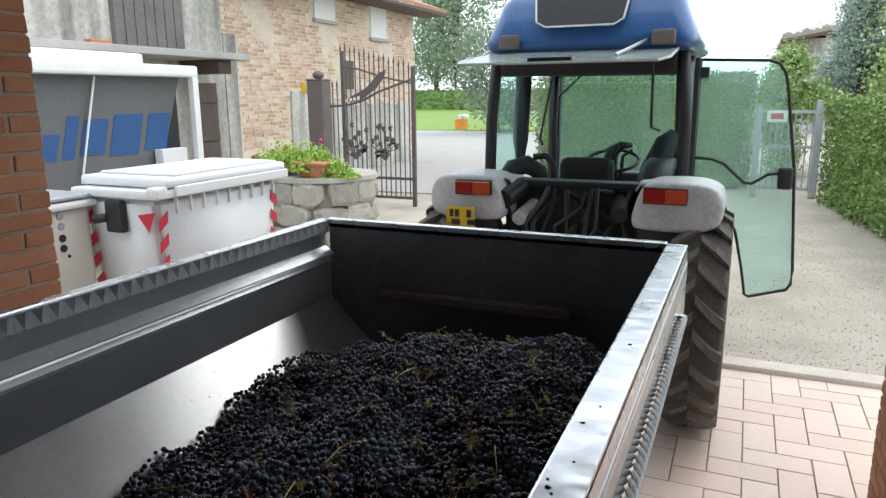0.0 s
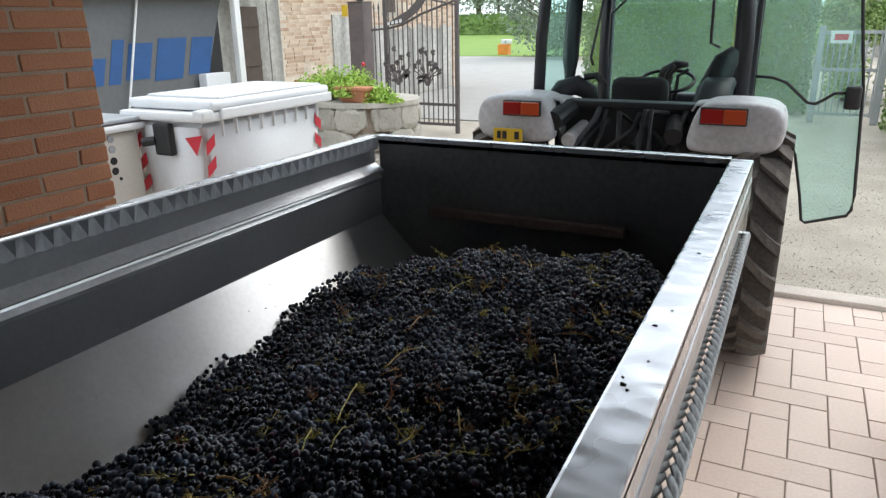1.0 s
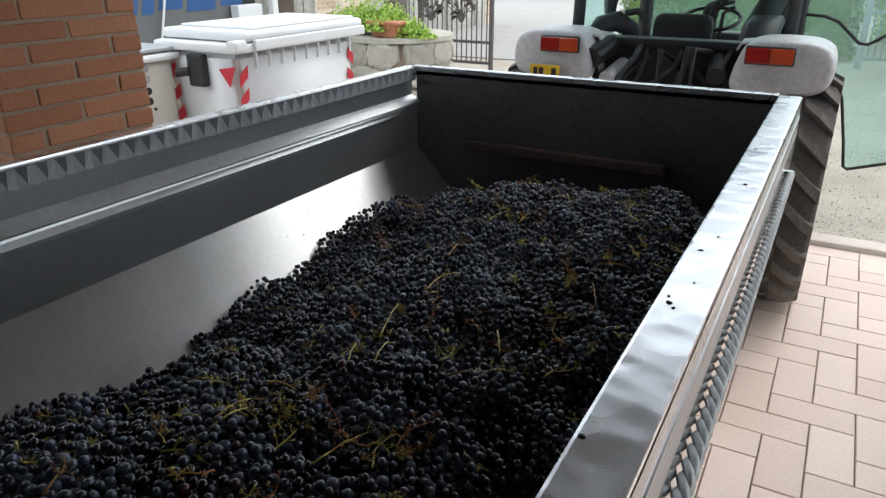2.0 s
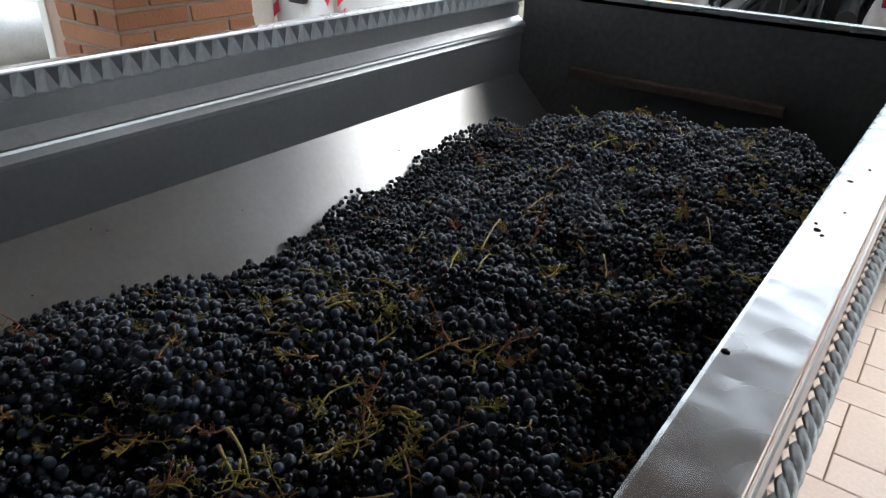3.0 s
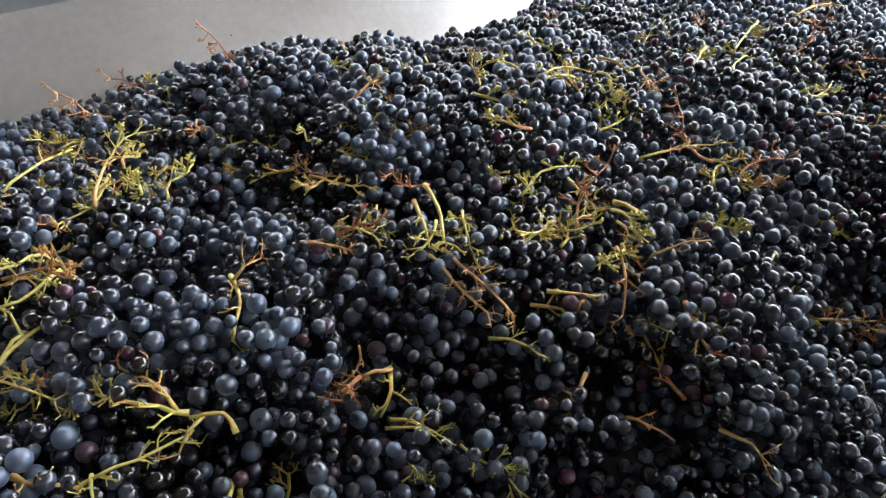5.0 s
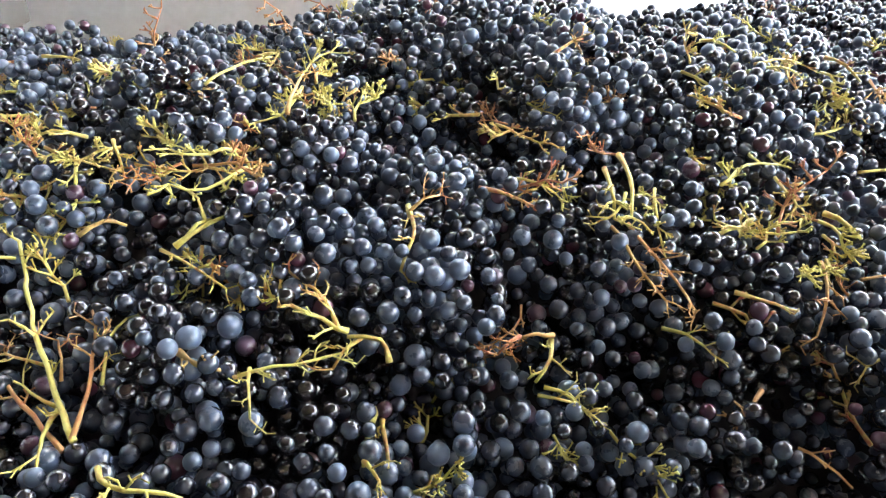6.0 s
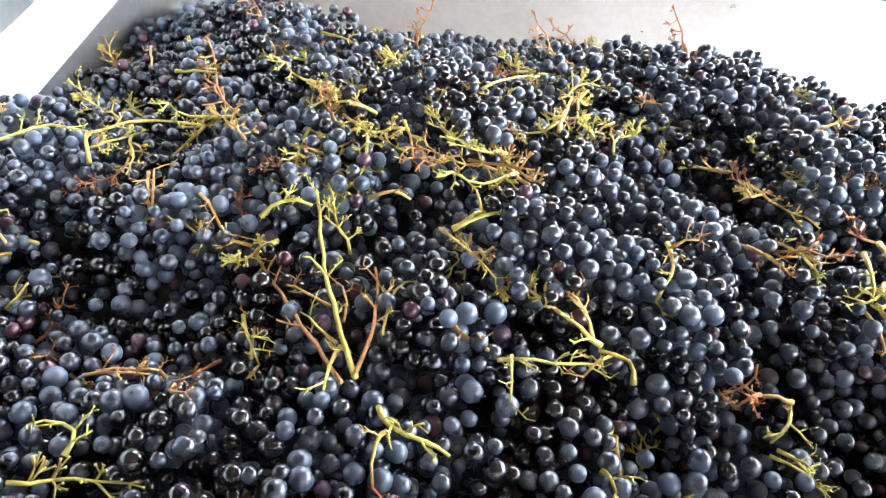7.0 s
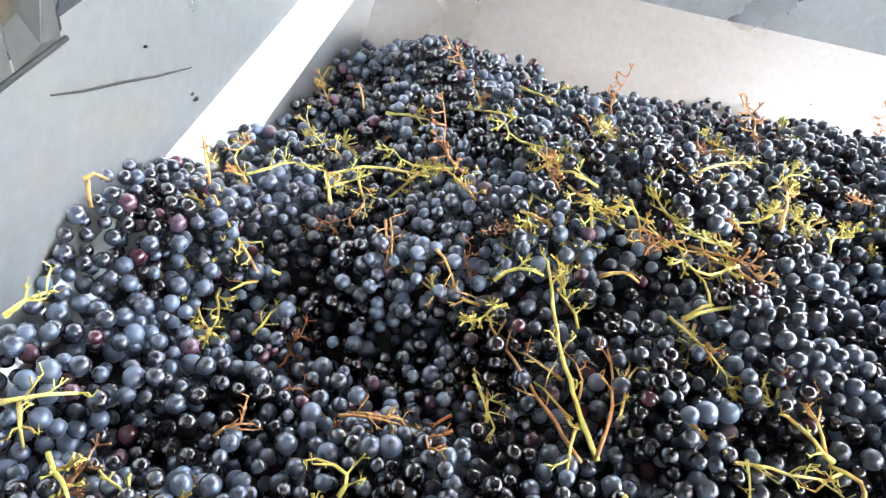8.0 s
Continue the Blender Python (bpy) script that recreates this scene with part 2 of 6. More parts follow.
M["glass"] = glass_shader("green_tinted_glass", (0.80, 0.95, 0.925))
# pale and half opaque: the sky mirrored in the raised pane, as colour
M["glass_sky_pale"] = shader("sky_pale_glass", (0.40, 0.47, 0.45), 0.16, 0, 0.15, 5, 0.02, 40)
M["glass_sky_pale"].node_tree.nodes["Principled BSDF"].inputs["Alpha"].default_value = 0.62
M["lamp_lens"] = shader("dusty_lens", (0.20, 0.165, 0.15), 0.35, 0, 0.15, 9)
M["kerb"] = shader("kerb_stone", (0.56, 0.49, 0.43), 0.85, 0, 0.2, 5, 0.3, 60)
# near-black: the shade between the berries as a colour
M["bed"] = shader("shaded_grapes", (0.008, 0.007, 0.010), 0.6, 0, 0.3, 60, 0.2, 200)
M["debris"] = shader("dark_debris", (0.015, 0.012, 0.012), 0.8)


# ==== builders ====
def box(bm, lo, hi, bevel=0.0):
    r = bmesh.ops.create_cube(bm, size=1.0)
    c = [(a + b) / 2 for a, b in zip(lo, hi)]
    s = [b - a for a, b in zip(lo, hi)]
    for v in r["verts"]:
        v.co = Vector((c[0] + v.co.x * s[0], c[1] + v.co.y * s[1], c[2] + v.co.z * s[2]))
    if bevel:
        es = list({e for v in r["verts"] for e in v.link_edges})
        bmesh.ops.bevel(bm, geom=es, offset=bevel, segments=2, affect="EDGES", profile=0.6)
    return bm


def cyl(bm, a, b, r, r2=None, seg=12, caps=True):
    a, b = Vector(a), Vector(b)
    d = b - a
    m = Matrix.Translation((a + b) / 2) @ d.to_track_quat("Z", "Y").to_matrix().to_4x4()
    bmesh.ops.create_cone(bm, cap_ends=caps, segments=seg, radius1=r, radius2=r if r2 is None else r2, depth=d.length, matrix=m)
    return bm


def tube(bm, pts, rads, seg=6, rooted=False):
    """A tube along points; rooted: grown on to the nearest point of what the mesh holds."""
    pts = [Vector(p) for p in pts]
    root = min(bm.verts, key=lambda v: (v.co - pts[0]).length_squared) if rooted else None
    rings = []
    for i, p in enumerate(pts):
        d = pts[min(i + 1, len(pts) - 1)] - pts[max(i - 1, 0)]
        q = d.to_track_quat("Z", "Y").to_matrix()
        r = rads[i] if isinstance(rads, (list, tuple)) else rads
        rings.append([bm.verts.new(p + q @ Vector((r * math.cos(2 * math.pi * k / seg), r * math.sin(2 * math.pi * k / seg), 0))) for k in range(seg)])
    for a, b in zip(rings, rings[1:]):
        for k in range(seg):
            bm.faces.new((a[k], a[(k + 1) % seg], b[(k + 1) % seg], b[k]))
    bm.faces.new(rings[0][::-1])
    bm.faces.new(rings[-1])
    if root:
        bm.faces.new((root, rings[0][0], rings[0][1]))
    return bm


def thicken(bm, th):
    """Gives an open sheet thickness, along its normals."""
    bmesh.ops.recalc_face_normals(bm, faces=bm.faces[:])
    bm.normal_update()
    faces, rim = bm.faces[:], [e for e in bm.edges if e.is_boundary]
    twin = {v: bm.verts.new(v.co - v.normal * th) for v in bm.verts[:]}
    for f in faces:
        bm.faces.new([twin[v] for v in reversed(f.verts)])
    for e in rim:
        a, b = e.verts
        bm.faces.new((a, b, twin[b], twin[a]))
    return bm


def plate(bm, outline, thick, to3d):
    """A flat outline in two dimensions, given thickness."""
    a = [bm.verts.new(to3d(u, v, 0)) for u, v in outline]
    b = [bm.verts.new(to3d(u, v, thick)) for u, v in outline]
    n = len(a)
    bm.faces.new(a[::-1])
    bm.faces.new(b)
    for i in range(n):
        bm.faces.new((a[i], a[(i + 1) % n], b[(i + 1) % n], b[i]))
    return bm


def sweep_profile(bm, prof, a, b):
    """A profile of (offset vector) extruded from a to b."""
    ra = [bm.verts.new(Vector(a) + Vector(p)) for p in prof]
    rb = [bm.verts.new(Vector(b) + Vector(p)) for p in prof]
    n = len(ra)
    for i in range(n):
        bm.faces.new((ra[i], ra[(i + 1) % n], rb[(i + 1) % n], rb[i]))
    bm.faces.new(ra[::-1])
    bm.faces.new(rb)
    return bm


def mesh_of(name, bm, material, smooth=False):
    me = bpy.data.meshes.new(name)
    bmesh.ops.recalc_face_normals(bm, faces=bm.faces[:])
    bm.to_mesh(me)
    bm.free()
    if smooth:
        me.polygons.foreach_set("use_smooth", [True] * len(me.polygons))
    me.materials.append(material if not isinstance(material, str) else M[material])
    return me


def part(name, bm, material, parent, label="", smooth=False):
    ob = new(name, mesh_of(name, bm, material, smooth))
    ob.parent = parent
    if label:
        tagged(ob, label)
    return ob


def thing(name, label, category, at=(0, 0, 0), rz=0, group="", kind=""):
    ob = new(name)
    ob.empty_display_size = 0.1
    ob.matrix_basis = pose(*at, 0, 0, rz)
    return tagged(ob, label, category, group, kind)


def single(name, bm, material, label, category="", kind="", group="", smooth=False):
    return tagged(new(name, mesh_of(name, bm, material, smooth)), label, category, group, kind)


def B(lo, hi, bevel=0.0):
    return box(bmesh.new(), lo, hi, bevel)


def arrays_mesh(name, verts, faces, material, smooth=False):
    me = bpy.data.meshes.new(name)
    me.vertices.add(len(verts))
    me.vertices.foreach_set("co", np.asarray(verts, np.float32).ravel())
    k = faces.shape[1]
    me.loops.add(faces.size)
    me.loops.foreach_set("vertex_index", faces.ravel().astype(np.int32))
    me.polygons.add(len(faces))
    me.polygons.foreach_set("loop_start", np.arange(0, faces.size, k, dtype=np.int32))
    if smooth:
        me.polygons.foreach_set("use_smooth", np.ones(len(faces), bool))
    me.update(calc_edges=True)
    me.materials.append(M[material])
    return me


def scatter(name, base_v, base_f, mats, material, smooth=False):
    """One mesh of many copies of a small shape. mats: n x 3 x 4."""
    mats = np.asarray(mats, float)
    n, k = len(mats), len(base_v)
    v = np.einsum("nij,kj->nki", mats[:, :, :3], base_v) + mats[:, None, :, 3]
    f = base_f[None] + (np.arange(n) * k)[:, None, None]
    return arrays_mesh(name, v.reshape(-1, 3), f.reshape(-1, base_f.shape[1]), material, smooth)


def ball_arrays(level):
    bm = bmesh.new()
    bmesh.ops.create_icosphere(bm, subdivisions=level, radius=1.0)
    v = np.array([x.co[:] for x in bm.verts])
    bm.verts.index_update()
    f = np.array([[x.index for x in p.verts] for p in bm.faces])
    bm.free()
    return v, f


rng = np.random.default_rng(7)


def globe_arrays(seg, rings):
    """A small globe of triangles."""
    v, f = [(0, 0, 1)], []
    for r in range(1, rings):
        p = math.pi * r / rings
        v += [(math.sin(p) * math.cos(2 * math.pi * k / seg), math.sin(p) * math.sin(2 * math.pi * k / seg), math.cos(p)) for k in range(seg)]
    v.append((0, 0, -1))
    for k in range(seg):
        q = (k + 1) % seg
        f.append((0, 1 + k, 1 + q))
        for r in range(rings - 2):
            i, j = 1 + r * seg, 1 + (r + 1) * seg
            f += [(i + k, j + k, j + q), (i + k, j + q, i + q)]
        f.append((1 + (rings - 2) * seg + k, len(v) - 1, 1 + (rings - 2) * seg + q))
    return np.array(v, float), np.array(f, int)


def random_rot(n, tilt=3.2):
    """n rotations about random axes."""
    q = rng.normal(size=(n, 4))
    q /= np.linalg.norm(q, axis=1)[:, None]
    w, x, y, z = q.T
    return np.stack([np.stack([1 - 2 * (y * y + z * z), 2 * (x * y - z * w), 2 * (x * z + y * w)], -1),
                     np.stack([2 * (x * y + z * w), 1 - 2 * (x * x + z * z), 2 * (y * z - x * w)], -1),
                     np.stack([2 * (x * z - y * w), 2 * (y * z + x * w), 1 - 2 * (x * x + y * y)], -1)], 1)


LEAF_V = np.array([(0, -0.5, 0), (0.28, -0.05, 0.08), (0, 0.5, 0), (-0.28, -0.05, 0.08)])
LEAF_F = np.array([(0, 1, 2), (0, 2, 3)])


def leaves(name, pts, size, material):
    n = len(pts)
    s = size * rng.uniform(0.6, 1.3, n)
    m = np.concatenate([random_rot(n) * s[:, None, None], np.asarray(pts)[:, :, None]], 2)
    return scatter(name, LEAF_V, LEAF_F, m, material)


# ==== ground ====
def ground():
    bm = bmesh.new()
    box(bm, (-400, 2.99, -0.3), (400, 900, -0.015))
    box(bm, (-400, -400, -0.3), (400, 2.99, -0.03))
    single("ground", bm, "gravel", "pale grey-brown gravel yard before the porch", "ground", "structure")
    # lawn and road beyond the gate
    bm = bmesh.new()
    plate(bm, [(-14.6, 31.5), (-300, 31.5), (-300, 420), (60, 420), (60, 60), (-9.4, 32.5)], 0.06, lambda u, v, w: Vector((u, v, w - 0.03)))
    single("lawn", bm, "lawn", "bright green mown lawn beyond the road", "lawn", "structure")
    bm = bmesh.new()
    plate(bm, [(-9.6, 9.6), (-2.6, 9.9), (-3.6, 17), (-6, 24), (-9.4, 31.6), (-60, 31), (-60, 24), (-13, 22)], 0.03, lambda u, v, w: Vector((u, v, w - 0.02)))
    single("road", bm, "asphalt", "pale worn asphalt road past the gate", "road", "structure")
    bm = bmesh.new()
    plate(bm, [(-9.8, 20), (-40, 23), (-40, 21), (-9.9, 16)], 0.06, lambda u, v, w: Vector((u, v, w - 0.02)))
    single("verge", bm, "lawn", "strip of green grass beside the road", "grass verge", "structure")


ground()


# ==== porch ====
def porch():
    bm = bmesh.new()
    box(bm, (-2.3, -7.2, -0.25), (4.0, 2.82, -0.012))
    floor = single("floor", bm, "grout", "terracotta-pink clay tile floor of the porch", "floor", "structure")
    bm = bmesh.new()
    box(bm, (-2.3, 2.82, -0.25), (4.0, 2.98, 0.035), 0.012)
    single("kerb", bm, "kerb", "pale stone threshold kerb at the edge of the tiles", "kerb", "structure")
    # ceiling, walls and beam are out of view, added to shape the sky light
    bm = bmesh.new()
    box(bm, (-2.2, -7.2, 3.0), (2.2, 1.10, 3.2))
    single("ceiling", bm, "ceiling", "dim brown ceiling of the porch, unseen, added to block skylight", "ceiling", "structure")
    single("unseen_wall_south", B((-2.2, -7.2, 0), (2.2, -7.0, 3.0)), "ceiling", "plain unseen rear wall, added to keep the porch dark", "wall", "structure")
    single("unseen_wall_west", B((-2.2, -7.0, 0), (-2.0, -2.0, 3.0)), "ceiling", "plain unseen west wall, added to block side light", "wall", "structure")
    single("unseen_wall_east", B((2.0, -7.0, 0), (2.2, -0.9, 3.0)), "ceiling", "plain dim unseen east wall, added to block side light", "wall", "structure")
    single("unseen_beam", B((-2.15, 0.82, 2.82), (2.15, 1.06, 3.0), 0.01), "wood", "brown unseen beam over the porch opening, added to trim skylight", "beam", "structure")
    return floor


floor = porch()

# ==== trailer ====
YR = -2.399


def rear_y(x):
    return YR - 0.15 * x


def trailer():
    t = thing("grape_trailer", "stainless steel grape trailer with folded walls, full of grapes", "trailer")
    th = 0.006
    # left wall: rim, upper panel, ledge, lower panel, hopper slope
    prof = [(-0.575, 1.395), (-0.556, 1.395), (-0.556, 1.355), (-0.572, 1.35), (-0.572, 1.305), (-0.540, 1.2835), (-0.538, 1.279), (-0.552, 1.275), (-0.544, 1.262), (-0.553, 1.250), (-0.553, 1.136), (-0.40, 0.985), (-0.2, 0.80), (0, 0.75)]

    def wall(bm, pr, sx, y0, y1):
        n = len(pr)
        rows = []
        for y in (y0, y1):
            rows.append([bm.verts.new((sx * x, y if y1 == y and y == 0 else rear_y(sx * x), z)) for x, z in pr])
        for i in range(n - 1):
            bm.faces.new((rows[0][i], rows[0][i + 1], rows[1][i + 1], rows[1][i]))

    for sx, nm in ((1, "side_wall"), (-1, "side_wall")):
        bm = bmesh.new()
        wall(bm, prof, sx, -3, 0)
        thicken(bm, th)
        part(nm, bm, "steel", t, "folded steel side wall with a ledge and a sloping hopper panel")
    for sx in (-1, 1):
        bm = bmesh.new()
        e = [(0.5705, 1.3066), (0.5395, 1.2858)]
        q = [bm.verts.new((sx * x, y, z)) for y in (-2.25, -0.003) for x, z in e]
        bm.faces.new((q[0], q[1], q[3], q[2]))
        thicken(bm, 0.002)
        part("ledge", bm, "steel_ledge", t, "ledge along the inner wall, its sky reflection put into a paler colour")
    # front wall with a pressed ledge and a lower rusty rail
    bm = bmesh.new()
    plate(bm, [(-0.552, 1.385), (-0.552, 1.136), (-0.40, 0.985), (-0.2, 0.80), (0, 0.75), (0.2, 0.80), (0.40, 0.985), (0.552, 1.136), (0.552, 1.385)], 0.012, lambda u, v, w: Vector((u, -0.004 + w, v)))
    part("front_wall", bm, "steel_dimmed", t, "steel front wall, its shade put into a darker colour")
    bm = bmesh.new()
    box(bm, (-0.36, -0.037, 1.155), (0.265, -0.005, 1.185), 0.006)
    part("inner_rail", bm, "rust", t, "rusty brown rail along the front wall")
    # rear wall, set askew, with a bright folded band
    bm = bmesh.new()
    pr = [(0.0, 1.395), (0.0, 1.172), (0.031, 1.130), (0.031, 0.75)]
    rows = [[bm.verts.new((x, rear_y(x) + o, z)) for o, z in pr] for x in (-0.57, 0.57)]
    for i in range(len(pr) - 1):
        bm.faces.new((rows[0][i], rows[0][i + 1], rows[1][i + 1], rows[1][i]))
    thicken(bm, th)
    part("rear_wall", bm, "steel", t, "pale steel rear wall with a folded band")
    part("juice_trace", tube(bmesh.new(), [(x, rear_y(x) + 0.0064, z) for x, z in ((0.153, 1.299), (0.125, 1.285), (0.085, 1.268), (0.046, 1.250), (-0.007, 1.228))], [0.0006, 0.0009, 0.0011, 0.0010, 0.0005], 5), "debris", t, "thin dried juice trace on the rear wall")
    # rims
    part("side_rim", B((0.521, -2.52, 1.345), (0.575, 0.0, 1.40), 0.004), "steel_rim", t, "broad polished steel rim with hammered marks")
    part("side_rim", B((-0.590, -2.24, 1.355), (-0.566, 0.0, 1.40), 0.004), "steel_rim", t, "narrow polished steel rim")
    part("front_rim", B((-0.565, -0.004, 1.37), (0.5205, 0.03, 1.40), 0.004), "steel_rim", t, "thin polished steel front rim")
    bm = bmesh.new()
    lip = [(0, 0.020, 1.346), (0, 0.015, 1.344), (0, -0.03, 1.346), (0, -0.03, 1.40), (0, 0.038, 1.40), (0, 0.042, 1.396)]
    sweep_profile(bm, lip, (0.163, rear_y(0.163), 0), (0.520, rear_y(0.520), 0))
    part("rear_rim", bm, "steel_rim", t, "polished steel rear rim")
    bm = bmesh.new()
    sweep_profile(bm, [(0, v * 0.8 if v > 0 else v, z) for _, v, z in lip], (-0.55, rear_y(-0.55), 0), (0.150, rear_y(0.150), 0))
    part("rear_rim", bm, "steel_rim", t, "polished steel rear rim")
    part("rim_clip", B((0.146, rear_y(0.157) - 0.02, 1.338), (0.166, rear_y(0.157) + 0.018, 1.39), 0.002), "dark_metal", t, "dark clip between the rim lengths")
    # pressed scallops on the inner face of the narrow rim, and on the rib
    def scallops(name, at, n, z0, z1, depth, material, label):
        """A folded edge pressed into a row of triangles; at(k) is the edge's place after k pitches."""
        bm = bmesh.new()
        for k in range(n):
            def p(f, z, d):
                x, y, nx, ny = at(k + f)
                return bm.verts.new((x + nx * d, y + ny * d, z))
            m = z0 + (z1 - z0) * 0.12
            tl, tr, bl, br = p(0.02, z1, 0.0006), p(0.98, z1, 0.0006), p(0.02, z0, 0.0006), p(0.98, z0, 0.0006)
            tip, top, low = p(0.5, m, depth * 0.25), p(0.5, z1, depth), p(0.5, z0, 0.0012)
            for f in ((tl, tip, top), (top, tip, tr), (tl, bl, tip), (tip, br, tr), (bl, low, tip), (low, br, tip)):
                bm.faces.new(f)
        return part(name, bm, material, t, label)

    scallops("pressed_edge", lambda k: (-0.5555, -2.20 + 0.0365 * k, 1, 0), 60, 1.357, 1.395, 0.0105, "galv", "row of pressed triangles under the rim")
    # rear triangles take the darkened steel so that they don't burn out
    scallops("pressed_edge", lambda k: (0.170 + 0.0365 * k, rear_y(0.170 + 0.0365 * k) + 0.031, 0, 1), 9, 1.350, 1.396, 0.010, "steel_dimmed", "row of pressed triangles under the rear rim")
    # thin dark tube that draws the shadow line below the rim
    part("rim_shade_line", tube(bmesh.new(), [(x, rear_y(x) + 0.0325, 1.3485) for x in (0.168, 0.33, 0.50)], 0.0016, 6), "dark_metal", t, "dark line added for the shadow under the rear rim", True)
    # outside: skirt and chassis
    part("outer_skirt", B((0.560, -2.5, 1.15), (0.577, -0.002, 1.3445), 0.002), "steel_mirror", t, "polished outer panel that mirrors the tiles")
    rope = new("steel_cable")
    rope.parent = t
    for s in range(3):
        pts = []
        for k in range(290):
            y, an = -2.48 + k * 0.0080, k * 0.0080 / 0.075 * 2 * math.pi + s * 2.0944
            pts.append((0.5870 + 0.0046 * math.cos(an), y, 1.246 + 0.0046 * math.sin(an)))
        part("strand", tube(bmesh.new(), pts, 0.0056, 6), "cable", rope, "", True)
    for y in (-0.17, -2.45):
        part("cable_clip", B((0.5772, y - 0.008, 1.238), (0.593, y + 0.008, 1.254), 0.002), "steel_edge", rope)
    for x in (-0.3, 0.3):
        part("chassis_beam", B((x - 0.04, -2.3, 0.62), (x + 0.04, 0.3, 0.74), 0.005), "dark_metal", t)
    part("axle", cyl(bmesh.new(), (-0.5, -1.3, 0.4), (0.5, -1.3, 0.4), 0.04), "dark_metal", t)
    for sx in (-1, 1):
        w = part("wheel", cyl(bmesh.new(), (sx * 0.38, -1.3, 0.32), (sx * 0.54, -1.3, 0.32), 0.32, seg=28), "tyre", t)
    part("drawbar", B((-0.22, 0.02, 0.5), (-0.1, 1.35, 0.6), 0.01), "dark_metal", t)
    part("axle_post", B((-0.4, -1.34, 0.36), (0.4, -1.26, 0.63)), "dark_metal", t)
    return t


trailer()


# ==== grapes ====
def smooth01(a, b, v):
    s = np.clip((v - a) / (b - a), 0, 1)
    return s * s * (3 - 2 * s)


# mounds and hollows of the heap: centre, radius, height
MOUNDS = ((-0.06, -1.66, 0.36, 0.071), (0.18, -2.29, 0.10, -0.077), (-0.06, -2.36, 0.10, -0.010), (-0.36, -0.40, 0.24, 0.084), (-0.30, -2.15, 0.16, 0.066),
          (-0.30, -1.24, 0.16, -0.080), (0.12, -2.43, 0.07, 0.046), (0.30, -0.26, 0.16, 0.065), (-0.06, -2.43, 0.16, -0.034), (-0.12, -0.05, 0.10, -0.067),
          (0.06, -1.80, 0.07, -0.044), (0.42, -1.38, 0.10, -0.052), (0.42, -1.80, 0.10, -0.060), (-0.06, -2.22, 0.07, -0.043), (0.24, -2.15, 0.07, -0.031),
          (-0.06, -1.52, 0.10, -0.046), (0.00, -0.33, 0.16, 0.033), (0.18, -0.05, 0.16, -0.030), (-0.24, -2.36, 0.07, -0.008))
PITS = ((0.17, -2.43, 0.08, 0.034), (0.02, -2.42, 0.05, 0.02), (0.28, -1.77, 0.035, -0.018), (0.38, -1.67, 0.04, -0.02), (0.12, -1.89, 0.035, -0.03), (0.31, -1.91, 0.03, -0.03), (0.18, -1.49, 0.035, -0.03), (0.25, -1.82, 0.03, -0.014),
        (-0.19, -2.32, 0.04, -0.022), (0.17, -2.15, 0.035, -0.026), (0.40, -1.45, 0.06, -0.03), (0.43, -1.15, 0.07, -0.04), (-0.42, -1.36, 0.10, -0.018))


def heap_z(x, y):
    x, y = np.asarray(x, float), np.asarray(y, float)
    z = 1.0 + 0.19 * smooth01(-0.50, 0.10, x) - 0.06 * smooth01(0.36, 0.53, x) - 0.16 * smooth01(-0.55, -0.02, y)
    for cx, cy, r, h in MOUNDS + PITS:
        z = z + h * np.exp(-((x - cx) ** 2 + (y - cy) ** 2) / (r * r))
    return z + 0.007 * np.sin(9 * x + 3.1 * y + 1) * np.sin(5.3 * y - 2 * x) + 0.006 * np.sin(21 * x + 4 * y) * np.cos(17 * y + 3 * x)


